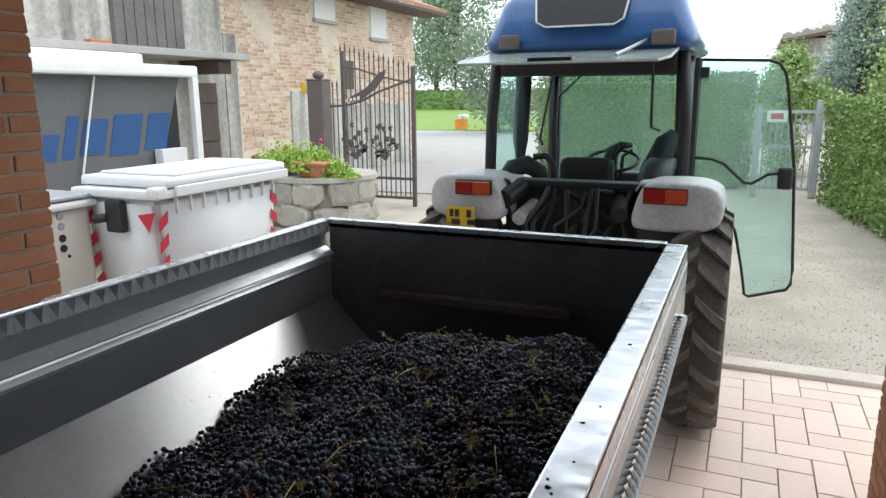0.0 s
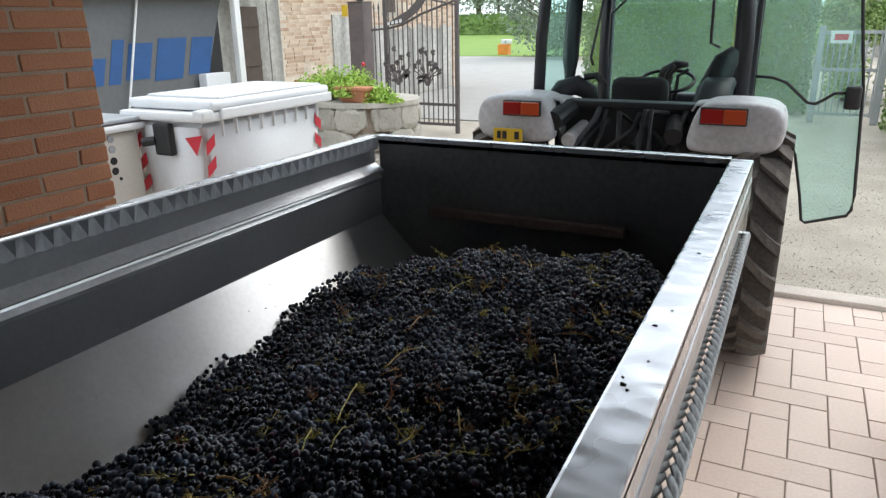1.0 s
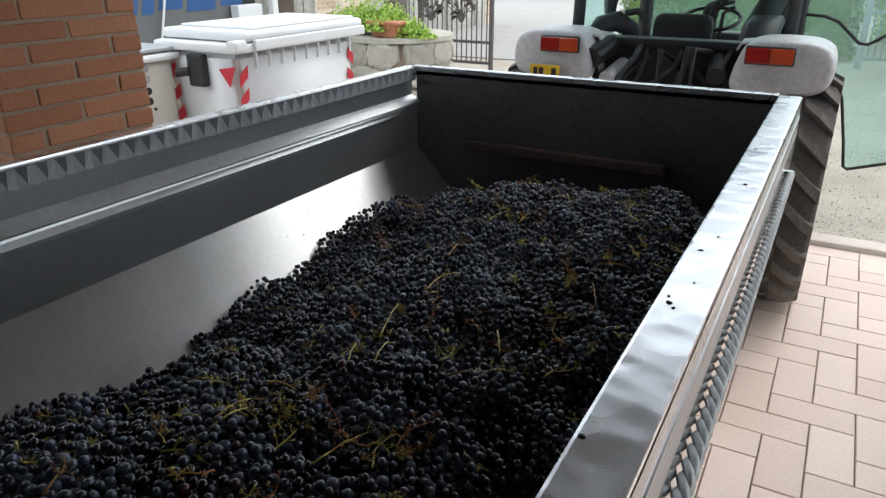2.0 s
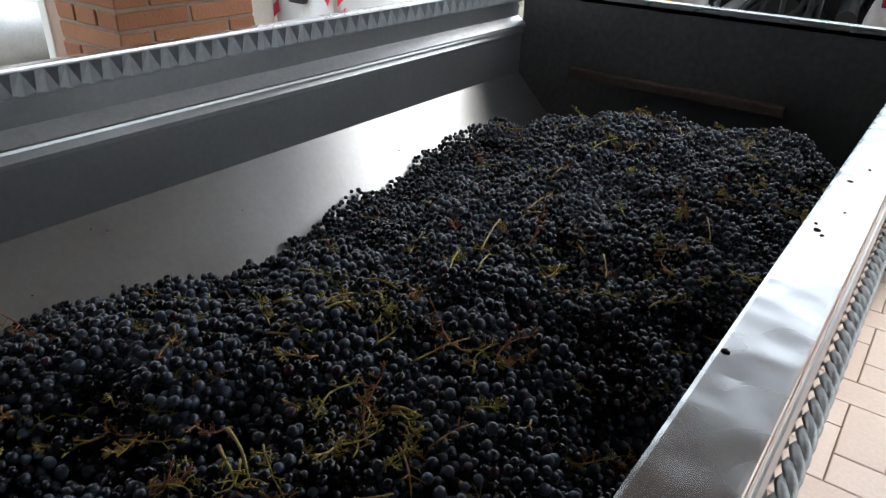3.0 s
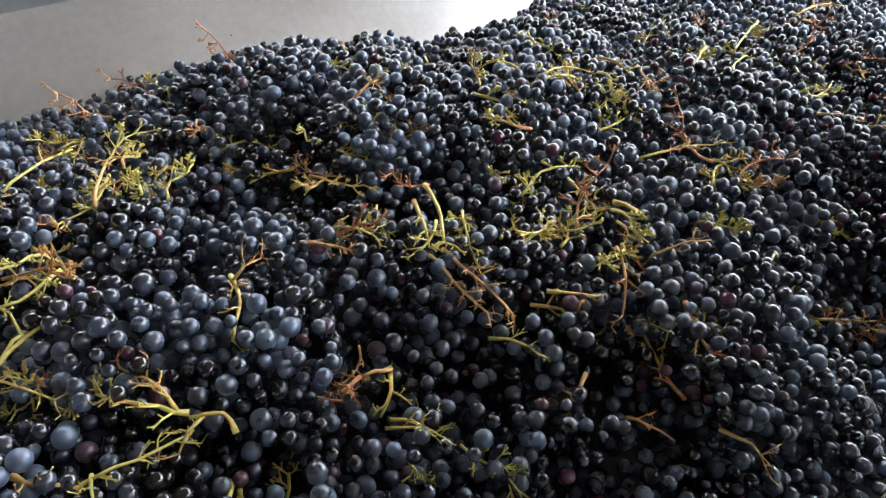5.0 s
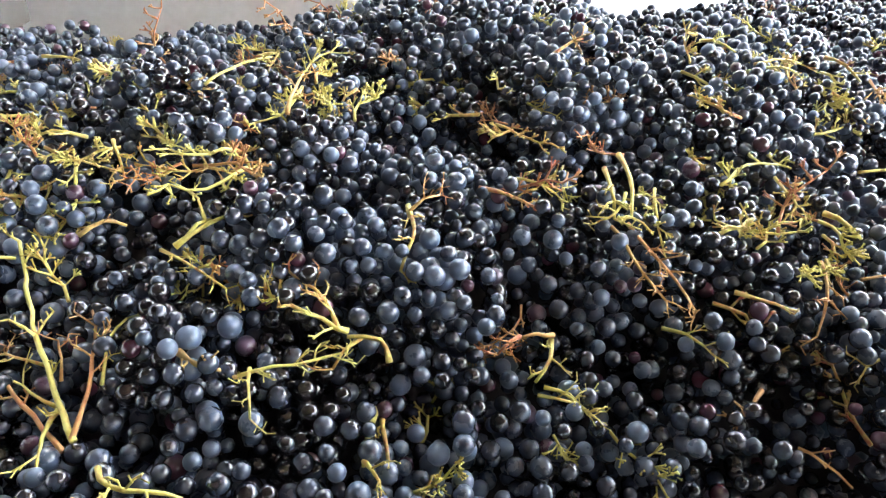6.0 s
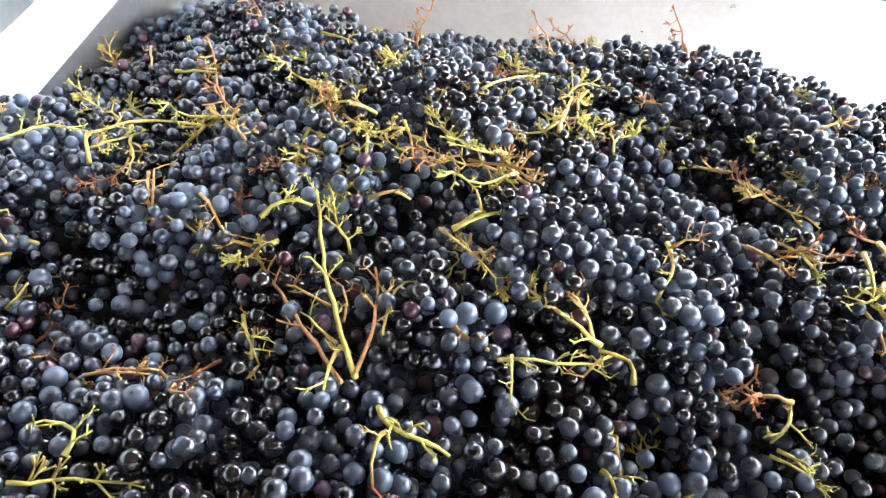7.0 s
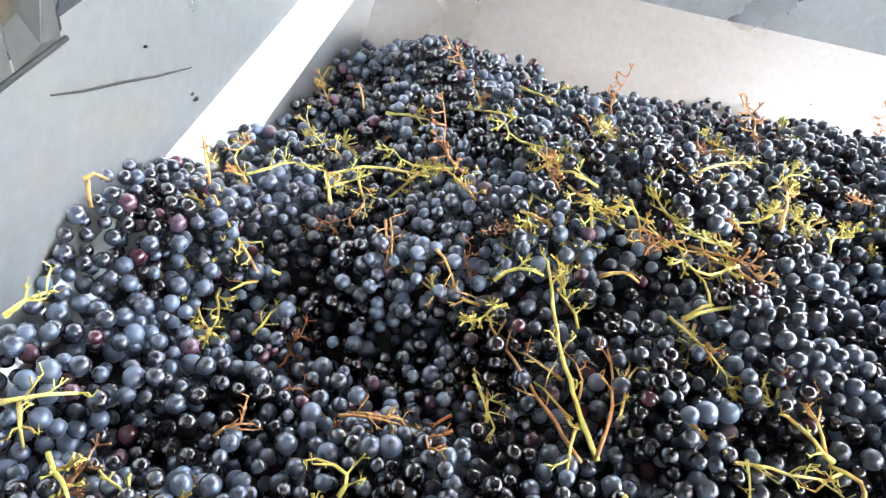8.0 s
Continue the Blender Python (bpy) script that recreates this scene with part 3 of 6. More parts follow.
def grapes():
    heap = thing("grape_heap", "heap of dark blue grape bunches lying in the trailer", "grapes")
    # a near-black sheet under the berries, in place of the shade in their gaps
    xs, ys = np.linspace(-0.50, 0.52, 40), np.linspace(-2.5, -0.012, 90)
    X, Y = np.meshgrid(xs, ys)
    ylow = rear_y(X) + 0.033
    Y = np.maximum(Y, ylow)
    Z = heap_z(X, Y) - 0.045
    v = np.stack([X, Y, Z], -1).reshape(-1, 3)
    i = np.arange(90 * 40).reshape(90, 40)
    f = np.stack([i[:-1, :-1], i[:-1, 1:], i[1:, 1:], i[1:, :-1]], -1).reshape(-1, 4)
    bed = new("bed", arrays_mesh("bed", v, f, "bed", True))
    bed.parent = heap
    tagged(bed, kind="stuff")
    # bunches: berries on lying ellipsoids
    cand = []
    proud = ((0.128, -2.395), (0.206, -2.408), (0.177, -2.339), (0.249, -2.325), (-0.293, -2.255), (-0.079, -2.371), (0.158, -2.251), (0.290, -2.133),
             (0.290, -2.116), (-0.052, -1.753), (0.100, -1.709), (0.111, -1.874), (0.258, -1.956), (0.267, -1.881), (0.246, -2.006), (0.188, -2.110),
             (-0.430, -1.906), (0.099, -1.665), (0.217, -1.571), (0.210, -1.957), (0.384, -1.623), (0.258, -1.672), (0.364, -1.718), (0.328, -1.816),
             (-0.425, -1.126), (0.213, -1.050), (-0.429, -0.929), (0.325, -1.225), (0.240, -2.214), (0.207, -2.276))
    for j in range(900):
        bx, by = proud[j] if j < len(proud) else (rng.uniform(-0.47, 0.52), rng.uniform(-2.46, -0.02))
        if by < rear_y(bx) + 0.036:
            continue
        L, R = rng.uniform(0.042, 0.078), rng.uniform(0.026, 0.038)
        a, tilt = rng.uniform(0, 2 * math.pi), rng.uniform(-0.35, 0.35)
        n = int(76 * (L / 0.06))
        d = rng.normal(size=(n * 2, 3))
        d /= np.linalg.norm(d, axis=1)[:, None]
        d = d[d[:, 2] > -0.35]
        taper = 1 - 0.35 * d[:, 0]
        p = np.stack([d[:, 0] * L, d[:, 1] * R * taper, d[:, 2] * R * 0.9 * taper], 1)
        p[:, 2] += p[:, 0] * tilt
        c, s = math.cos(a), math.sin(a)
        q = np.stack([bx + c * p[:, 0] - s * p[:, 1], by + s * p[:, 0] + c * p[:, 1], p[:, 2]], 1)
        q[:, 2] += float(heap_z(bx, by)) - (0.004 if j < 8 else 0.010 if j < len(proud) else 0.019) + rng.uniform(-0.010, 0.010)
        cand.append(q)
    base = []
    for _ in range(44000):
        base.append((rng.uniform(-0.5, 0.53), rng.uniform(-2.5, -0.02)))
    for _ in range(14000):
        base.append((rng.uniform(-0.12, 0.40), rng.uniform(-2.47, -2.30)))
    rng.shuffle(base)
    base = np.array(base)
    bz = heap_z(base[:, 0], base[:, 1]) - 0.016
    cand.append(np.column_stack([base, bz]))
    cand.append(np.column_stack([base[::-1] + 0.003, bz[::-1] - 0.014]))
    cand.append(np.column_stack([base[:20000] - 0.004, bz[:20000] - 0.026]))
    pts, grid, D = [], {}, 0.0100
    for p in np.concatenate(cand):
        if p[0] < -0.49 or p[0] > 0.535 or p[1] > -0.012 or p[1] < rear_y(p[0]) + 0.009 + 0.031 * min(1.0, max(0.0, (1.174 - p[2]) / 0.042)):
            continue
        if p[0] < -0.40 and p[2] < 0.985 - (p[0] + 0.40) + 0.008:
            continue
        h = float(heap_z(p[0], p[1]))
        if p[2] < h - 0.044 or p[2] > h + 0.034 or (p[0] < -0.10 and p[1] < rear_y(p[0]) + 0.10 and p[2] > h + 0.02):
            continue
        k = (int(p[0] / D), int(p[1] / D), int(p[2] / D))
        ok = True
        for dx in (-1, 0, 1):
            for dy in (-1, 0, 1):
                for dz in (-1, 0, 1):
                    for o in grid.get((k[0] + dx, k[1] + dy, k[2] + dz), ()):
                        if (o[0] - p[0]) ** 2 + (o[1] - p[1]) ** 2 + (o[2] - p[2]) ** 2 < D * D:
                            ok = False
        if ok:
            grid.setdefault(k, []).append(p)
            pts.append(p)
    pts = np.array(pts)
    r = 0.0058 * rng.uniform(0.74, 1.20, len(pts))
    sc = np.stack([r, r, r * rng.uniform(0.95, 1.08, len(pts))], 1)
    mats = np.concatenate([random_rot(len(pts)) * sc[:, None, :], pts[:, :, None]], 2)
    near = (pts[:, 1] < -1.75) & (pts[:, 0] > -0.12)
    close = near & (np.hypot(pts[:, 0] - 0.20, pts[:, 1] + 2.10) < 0.16)
    idx = np.where(close)[0]
    idx = idx[np.argsort(-pts[idx, 2])][:300]
    single_mask = np.zeros(len(pts), bool)
    single_mask[idx] = True
    v3, f3 = ball_arrays(3)
    deep = pts[:, 2] < heap_z(pts[:, 0], pts[:, 1]) - 0.026
    away = np.hypot(pts[:, 0] - 0.33, pts[:, 1] + 2.05)
    rest = ~single_mask
    for mask, (v, f) in ((rest & ~deep & (away < 0.30), (v3, f3)), (rest & ~deep & (away >= 0.30) & (away < 0.82), ball_arrays(2)),
                         (rest & ~deep & (away >= 0.82), globe_arrays(8, 4)), (rest & deep, globe_arrays(6, 3))):
        ob = new("berry_mass", scatter("berry_mass", v, f, mats[mask], "grape", True))
        ob.parent = heap
        tagged(ob, kind="stuff")
    one = scatter("berry", v3, f3, np.eye(4)[None, :3], "grape", True)
    for j in idx:
        ob = new("berry", one)
        ob.parent = heap
        ob.matrix_basis = Matrix([*map(list, mats[j]), [0, 0, 0, 1]])
    return heap


heap = grapes()


def stem_mesh(bm, length, r, seed, kids=5, crook=0.3):
    rr = random.Random(seed)
    p, d = Vector((0, 0, 0)), Vector((1, 0, 0.25)).normalized()
    pts, rads = [p.copy()], [r]
    for i in range(5):
        d = (d + Vector((rr.uniform(-crook, crook), rr.uniform(-crook, crook), rr.uniform(-crook, crook * 0.8)))).normalized()
        p = p + d * length / 5
        pts.append(p.copy())
        rads.append(r * (1 - 0.11 * (i + 1)))
    tube(bm, pts, rads, 5)
    for k in range(kids):
        i = rr.randint(1, 5)
        a = pts[i]
        side = Vector((rr.uniform(0.1, 0.8), rr.uniform(-1, 1), rr.uniform(-0.3, 0.8))).normalized()
        ln = min(0.016, length * rr.uniform(0.12, 0.30))
        m1 = a + side * ln * 0.6
        end = m1 + (side + Vector((rr.uniform(-0.5, 0.5), rr.uniform(-0.5, 0.5), rr.uniform(-0.2, 0.6)))).normalized() * ln * 0.4
        tube(bm, [a, m1, end], [r * 0.6, r * 0.45, r * 0.5], 4, True)
        for q in range(3):
            s2 = (side + Vector((rr.uniform(-1, 1), rr.uniform(-1, 1), rr.uniform(-0.2, 0.9)))).normalized()
            e2 = m1 + s2 * rr.uniform(0.003, 0.007)
            tube(bm, [m1, e2, e2 + s2 * 0.0012], [r * 0.40, r * 0.36, r * 0.75], 4, True)
    return bm


def stems():
    shapes = []
    for k in range(14):
        bm = stem_mesh(bmesh.new(), rng.uniform(0.028, 0.07), rng.uniform(0.0009, 0.0016), 40 + k, 7 + k % 7, 0.42)
        shapes.append(mesh_of("stem", bm, "stem" if k % 5 else "stem_red", True))
    # tangles of bare stems, then single ones all over
    knots = ((-0.16, -2.29), (0.04, -2.05), (0.09, -2.33), (-0.02, -2.07), (-0.02, -2.12), (-0.03, -2.01), (0.01, -1.88), (-0.06, -1.92), (0.13, -2.11), (0.03, -1.90),
             (0.07, -1.95), (0.21, -1.70), (0.28, -1.65), (0.12, -1.75), (0.07, -2.01), (0.10, -1.60), (0.22, -1.60), (0.08, -1.72), (0.28, -1.46), (0.06, -2.09))
    for j in range(330):
        if j < 60:
            x, y = knots[j % 20][0] + rng.normal(0, 0.022), knots[j % 20][1] + rng.normal(0, 0.022)
        elif j < 180:
            x, y = rng.uniform(-0.28, 0.42), rng.uniform(-2.38, -1.40)
        else:
            x, y = rng.uniform(-0.42, 0.48), rng.uniform(-1.6, -0.25)
        if y < rear_y(x) + 0.05 or x < -0.26:
            continue
        ob = new("stem", shapes[j % 14])
        ob.parent = heap
        z = float(heap_z(x, y)) + rng.uniform(0.005, 0.014)
        ob.matrix_basis = pose(x, y, z, rng.uniform(-40, 40), rng.uniform(-4, 22), rng.uniform(0, 360))


stems()
twist = random.Random(21)


def stalk(way, r, kids, material):
    """A bare stalk that lies on the heap along a few turning points, with side twigs."""
    rr, way = twist, [Vector(p) for p in way]
    flat = []
    for a, b in zip(way, way[1:]):
        n = max(2, int((b - a).length / 0.009))
        flat += [a.lerp(b, i / n) for i in range(n)]
    flat.append(way[-1])
    flat = [flat[0]] + [(flat[i - 1] + flat[i] * 2 + flat[i + 1]) / 4 for i in range(1, len(flat) - 1)] + [flat[-1]]
    n = len(flat) - 1
    mean = sum(float(heap_z(p.x, p.y)) for p in flat) / (n + 1)
    pts = []
    for i, p in enumerate(flat):
        z = 0.6 * float(heap_z(p.x, p.y)) + 0.4 * mean + 0.018 + 0.004 * math.sin(math.pi * i / n)
        pts.append(Vector((p.x + rr.uniform(-0.0008, 0.0008), p.y + rr.uniform(-0.0008, 0.0008), z + rr.uniform(-0.0008, 0.0008))))
    bm = bmesh.new()
    r *= 0.80
    tube(bm, pts, [r * (1.12 - 0.42 * i / n) * rr.uniform(0.9, 1.12) * (1.25 if i == 0 else 1) for i in range(n + 1)], 7)
    for j in range(kids):
        i = rr.randint(1, n)
        along = (pts[i] - pts[i - 1]).normalized()
        d = (along * 0.7 + Vector((-along.y, along.x, 0)) * (1 if j % 2 else -1) * rr.uniform(0.5, 1.0) + Vector((0, 0, rr.uniform(-0.2, 0.7)))).normalized()
        ln = rr.uniform(0.005, 0.017)
        bend = Vector((rr.uniform(-1, 1), rr.uniform(-1, 1), rr.uniform(0, 1))) * 0.0015
        m1 = pts[i] + d * ln
        tube(bm, [pts[i], pts[i] + d * ln * 0.5 + bend, m1], [r * 0.6, r * 0.46, r * 0.42], 5, True)
        for f in (0.45, 0.75, 1.0):
            d2 = (d * 0.6 + Vector((rr.uniform(-1, 1), rr.uniform(-1, 1), rr.uniform(-0.3, 0.9)))).normalized()
            o = pts[i] + d * ln * f
            e = o + d2 * rr.uniform(0.0025, 0.0055)
            tube(bm, [o, e, e + d2 * 0.001], [r * 0.34, r * 0.28, r * 0.50], 5, True)
    part("stem", bm, material, heap, "", True)


stalk(((0.274, -2.076), (0.237, -2.084), (0.191, -2.094), (0.127, -2.100)), 0.0019, 6, "stem")
stalk(((0.273, -2.083), (0.228, -2.106), (0.190, -2.124), (0.167, -2.135)), 0.0016, 5, "stem_red")
stalk(((0.248, -2.083), (0.263, -2.091), (0.287, -2.094)), 0.0015, 1, "stem")
stalk(((0.272, -2.077), (0.247, -2.067), (0.220, -2.062), (0.193, -2.062)), 0.0014, 5, "stem_red")
stalk(((0.246, -2.060), (0.222, -2.055), (0.207, -2.045)), 0.0011, 3, "stem")
stalk(((0.215, -2.090), (0.202, -2.107), (0.192, -2.117)), 0.0011, 3, "stem")
stalk(((0.244, -2.085), (0.232, -2.097), (0.216, -2.107)), 0.0011, 1, "stem")
stalk(((0.232, -2.081), (0.220, -2.080), (0.204, -2.082)), 0.0010, 2, "stem_red")
stalk(((0.141, -2.137), (0.135, -2.122), (0.138, -2.103)), 0.0016, 4, "stem")
stalk(((0.070, -2.264), (0.032, -2.274)), 0.0018, 1, "stem")
stalk(((0.038, -2.272), (0.019, -2.235), (0.025, -2.190)), 0.0014, 5, "stem")
stalk(((0.170, -2.012), (0.161, -1.991), (0.153, -1.972)), 0.0019, 1, "stem")
stalk(((0.160, -1.991), (0.127, -1.996)), 0.0012, 2, "stem")
stalk(((0.276, -1.912), (0.264, -1.911), (0.257, -1.931)), 0.0019, 0, "stem")
stalk(((0.257, -1.930), (0.248, -1.943), (0.228, -1.963), (0.219, -1.969)), 0.0017, 8, "stem")
stalk(((0.253, -1.936), (0.236, -1.936), (0.209, -1.953)), 0.0015, 6, "stem")
stalk(((0.260, -1.924), (0.275, -1.945)), 0.0012, 4, "stem")
stalk(((0.242, -2.021), (0.259, -2.011), (0.267, -1.994)), 0.0019, 2, "stem_tan")
stalk(((0.266, -1.996), (0.270, -1.964), (0.267, -1.933)), 0.0012, 7, "stem")
stalk(((0.289, -1.811), (0.288, -1.823), (0.284, -1.832)), 0.0017, 1, "stem_tan")
stalk(((0.284, -1.832), (0.291, -1.851)), 0.0013, 6, "stem_red")
stalk(((0.290, -1.812), (0.304, -1.821), (0.312, -1.835)), 0.0017, 3, "stem")
stalk(((0.293, -1.924), (0.312, -1.935), (0.327, -1.943)), 0.0019, 0, "stem")
stalk(((0.326, -1.942), (0.339, -1.938)), 0.0014, 3, "stem")
stalk(((0.318, -1.835), (0.334, -1.810)), 0.0012, 5, "stem")
stalk(((0.184, -1.869), (0.206, -1.871), (0.228, -1.889)), 0.0016, 4, "stem")
stalk(((0.191, -1.871), (0.182, -1.847)), 0.0011, 4, "stem_tan")
stalk(((0.193, -1.729), (0.215, -1.738), (0.236, -1.745)), 0.0018, 6, "stem")
stalk(((0.236, -1.745), (0.273, -1.745), (0.295, -1.738)), 0.0013, 8, "stem_tan")
stalk(((0.296, -2.064), (0.310, -2.062), (0.317, -2.043), (0.323, -2.030)), 0.0016, 4, "stem")
stalk(((0.310, -2.062), (0.318, -2.069), (0.340, -2.069)), 0.0014, 2, "stem")
stalk(((0.117, -2.178), (0.147, -2.160)), 0.0013, 3, "stem_tan")
stalk(((0.086, -2.219), (0.130, -2.211)), 0.0013, 3, "stem_red")
stalk(((0.206, -2.142), (0.225, -2.138), (0.246, -2.129)), 0.0012, 6, "stem")
stalk(((0.139, -2.065), (0.135, -2.050), (0.140, -2.038)), 0.0015, 1, "stem_tan")
stalk(((0.168, -2.020), (0.194, -2.002), (0.209, -1.989)), 0.0011, 5, "stem")
stalk(((-0.187, -2.100), (-0.168, -2.072), (-0.134, -2.050)), 0.0015, 3, "stem")
stalk(((-0.198, -2.158), (-0.129, -2.144)), 0.0017, 1, "stem")
stalk(((-0.028, -2.016), (-0.064, -2.045)), 0.0013, 3, "stem")
stalk(((0.009, -1.971), (-0.027, -1.912)), 0.0014, 4, "stem")
stalk(((0.065, -2.038), (0.105, -2.034)), 0.0014, 8, "stem")
stalk(((0.072, -1.922), (0.018, -1.896)), 0.0017, 4, "stem_tan")
stalk(((0.061, -1.700), (0.048, -1.652)), 0.0015, 4, "stem")
stalk(((0.187, -1.814), (0.214, -1.787)), 0.0014, 5, "stem")
stalk(((0.263, -1.987), (0.293, -1.992)), 0.0011, 3, "stem")
stalk(((-0.120, -2.236), (-0.108, -2.187)), 0.0015, 2, "stem")
stalk(((-0.188, -2.273), (-0.132, -2.260)), 0.0016, 1, "stem_tan")
stalk(((0.245, -2.221), (0.249, -2.197), (0.245, -2.186)), 0.0010, 4, "stem_tan")
stalk(((0.021, -2.376), (0.094, -2.348), (0.111, -2.329), (0.135, -2.303)), 0.0018, 12, "stem")
stalk(((0.133, -2.304), (0.148, -2.320)), 0.0013, 1, "stem")
stalk(((0.240, -2.420), (0.220, -2.406)), 0.0017, 5, "stem")
stalk(((0.288, -2.401), (0.286, -2.391), (0.273, -2.368)), 0.0016, 4, "stem")
stalk(((0.286, -2.392), (0.311, -2.378)), 0.0014, 2, "stem")
stalk(((0.155, -2.406), (0.146, -2.395)), 0.0015, 0, "stem")
stalk(((0.155, -2.404), (0.168, -2.398)), 0.0017, 0, "stem_tan")
stalk(((0.175, -2.296), (0.148, -2.285)), 0.0014, 4, "stem")
stalk(((0.250, -2.226), (0.250, -2.189)), 0.0011, 6, "stem_red")
stalk(((0.309, -2.217), (0.297, -2.212), (0.287, -2.233)), 0.0015, 4, "stem")
stalk(((0.278, -2.294), (0.266, -2.281)), 0.0013, 6, "stem_red")
stalk(((0.054, -2.332), (0.029, -2.300), (0.031, -2.274)), 0.0013, 6, "stem")
stalk(((0.132, -2.208), (0.084, -2.215)), 0.0012, 3, "stem_red")
stalk(((0.234, -2.270), (0.225, -2.254)), 0.0009, 3, "stem_red")
stalk(((0.242, -2.134), (0.215, -2.134)), 0.0011, 4, "stem")
stalk(((0.166, -2.006), (0.154, -1.988)), 0.0017, 0, "stem")
stalk(((0.185, -1.712), (0.222, -1.725), (0.240, -1.736)), 0.0019, 3, "stem")
stalk(((0.239, -1.735), (0.262, -1.734), (0.289, -1.728), (0.307, -1.725)), 0.0014, 9, "stem_tan")
stalk(((0.219, -1.727), (0.237, -1.744), (0.234, -1.756)), 0.0013, 3, "stem")
stalk(((0.269, -1.592), (0.296, -1.582)), 0.0020, 1, "stem")
stalk(((0.302, -1.621), (0.329, -1.639), (0.345, -1.658)), 0.0014, 5, "stem_tan")
stalk(((0.304, -1.692), (0.322, -1.675), (0.327, -1.660)), 0.0014, 1, "stem")
stalk(((0.322, -1.675), (0.327, -1.684)), 0.0012, 0, "stem")
stalk(((0.363, -1.613), (0.379, -1.628), (0.397, -1.626)), 0.0018, 5, "stem")
stalk(((0.372, -1.622), (0.371, -1.637)), 0.0013, 2, "stem")
stalk(((0.357, -1.699), (0.364, -1.712), (0.366, -1.723)), 0.0017, 3, "stem_tan")
stalk(((0.391, -1.692), (0.403, -1.685), (0.422, -1.677)), 0.0012, 2, "stem_tan")
stalk(((0.306, -1.745), (0.326, -1.727)), 0.0012, 4, "stem")
stalk(((0.323, -1.606), (0.337, -1.555)), 0.0010, 5, "stem_red")
stalk(((0.136, -1.304), (0.161, -1.360)), 0.0015, 0, "stem")
stalk(((0.097, -1.139), (0.144, -1.259)), 0.0016, 1, "stem")
stalk(((0.125, -1.553), (0.128, -1.500)), 0.0015, 3, "stem")
stalk(((0.147, -1.467), (0.172, -1.457)), 0.0016, 1, "stem")
stalk(((0.238, -1.526), (0.258, -1.451)), 0.0012, 7, "stem")
stalk(((0.181, -1.798), (0.203, -1.772)), 0.0012, 7, "stem")
stalk(((0.315, -1.829), (0.334, -1.809)), 0.0013, 6, "stem")
stalk(((-0.084, -2.029), (0.011, -1.974)), 0.0013, 6, "stem")
stalk(((0.292, -1.921), (0.327, -1.929)), 0.0018, 1, "stem")
stalk(((0.434, -1.650), (0.461, -1.636)), 0.0013, 4, "stem_tan")
stalk(((0.101, -1.060), (0.104, -1.002), (0.129, -0.969)), 0.0018, 4, "stem")
stalk(((0.124, -1.054), (0.108, -1.090)), 0.0013, 2, "stem")
stalk(((0.109, -1.445), (0.146, -1.437)), 0.0017, 2, "stem")
stalk(((0.116, -1.538), (0.119, -1.486)), 0.0014, 3, "stem")
stalk(((0.336, -1.395), (0.361, -1.380)), 0.0015, 1, "stem")
stalk(((0.275, -1.142), (0.305, -1.201)), 0.0012, 0, "stem")
stalk(((0.072, -1.562), (0.099, -1.545)), 0.0014, 4, "stem")
stalk(((0.330, -0.819), (0.381, -0.804)), 0.0016, 4, "stem")
stalk(((0.266, -1.281), (0.297, -1.253)), 0.0013, 4, "stem")
stalk(((0.344, -0.908), (0.375, -0.990)), 0.0011, 1, "stem_tan")
stalk(((0.182, -1.326), (0.166, -1.269)), 0.0013, 1, "stem")
stalk(((0.049, -1.747), (0.068, -1.751)), 0.0014, 4, "stem")
stalk(((0.046, -0.836), (0.062, -0.907)), 0.0014, 4, "stem_tan")
stalk(((0.042, -0.698), (0.062, -0.627)), 0.0012, 6, "stem")


def crumbs():
    """Bits of skin and dirt on the rim and on the sloping panel."""
    rr = random.Random(8)
    spots = [(0.541, -0.33), (0.549, -0.839), (0.549, -1.087), (0.538, -1.142), (0.549, -1.239), (0.532, -1.285), (0.536, -1.30), (0.542, -1.31), (0.528, -1.55), (0.55, -1.72), (0.535, -0.60)]
    rows = [(x, y, 1.4005) for x, y in spots] + [(x, y, 1.136 - (x + 0.553) * 0.987 + 0.002) for x, y in ((-0.518, -0.627), (-0.516, -0.401), (-0.481, -0.69), (-0.475, -0.661), (-0.491, -0.74), (-0.484, -1.18), (-0.481, -1.60))]
    rows += [(x, rear_y(x) + 0.0066, z) for x, z in ((0.055, 1.279), (-0.009, 1.197), (-0.004, 1.205))]
    rows += [(x, rear_y(x) + 0.012, z) for x, z in ((-0.026, 1.132), (-0.034, 1.137))]
    for x, y, z in rows:
        bm = bmesh.new()
        bmesh.ops.create_icosphere(bm, subdivisions=2, radius=0.0019 * rr.uniform(0.6, 1.4))
        for v in bm.verts:
            v.co = Vector((v.co.x * 1.3, v.co.y, v.co.z * 0.4)) * (1 + 0.5 * noise.noise(v.co * 400 + Vector((y, x, 0)) * 50))
        ob = single("crumb", bm, "debris", "tiny dark crumb of grape skin on the steel", "debris", group="crumbs on the trailer", smooth=True)
        ob.location = (x, y, z)


crumbs()


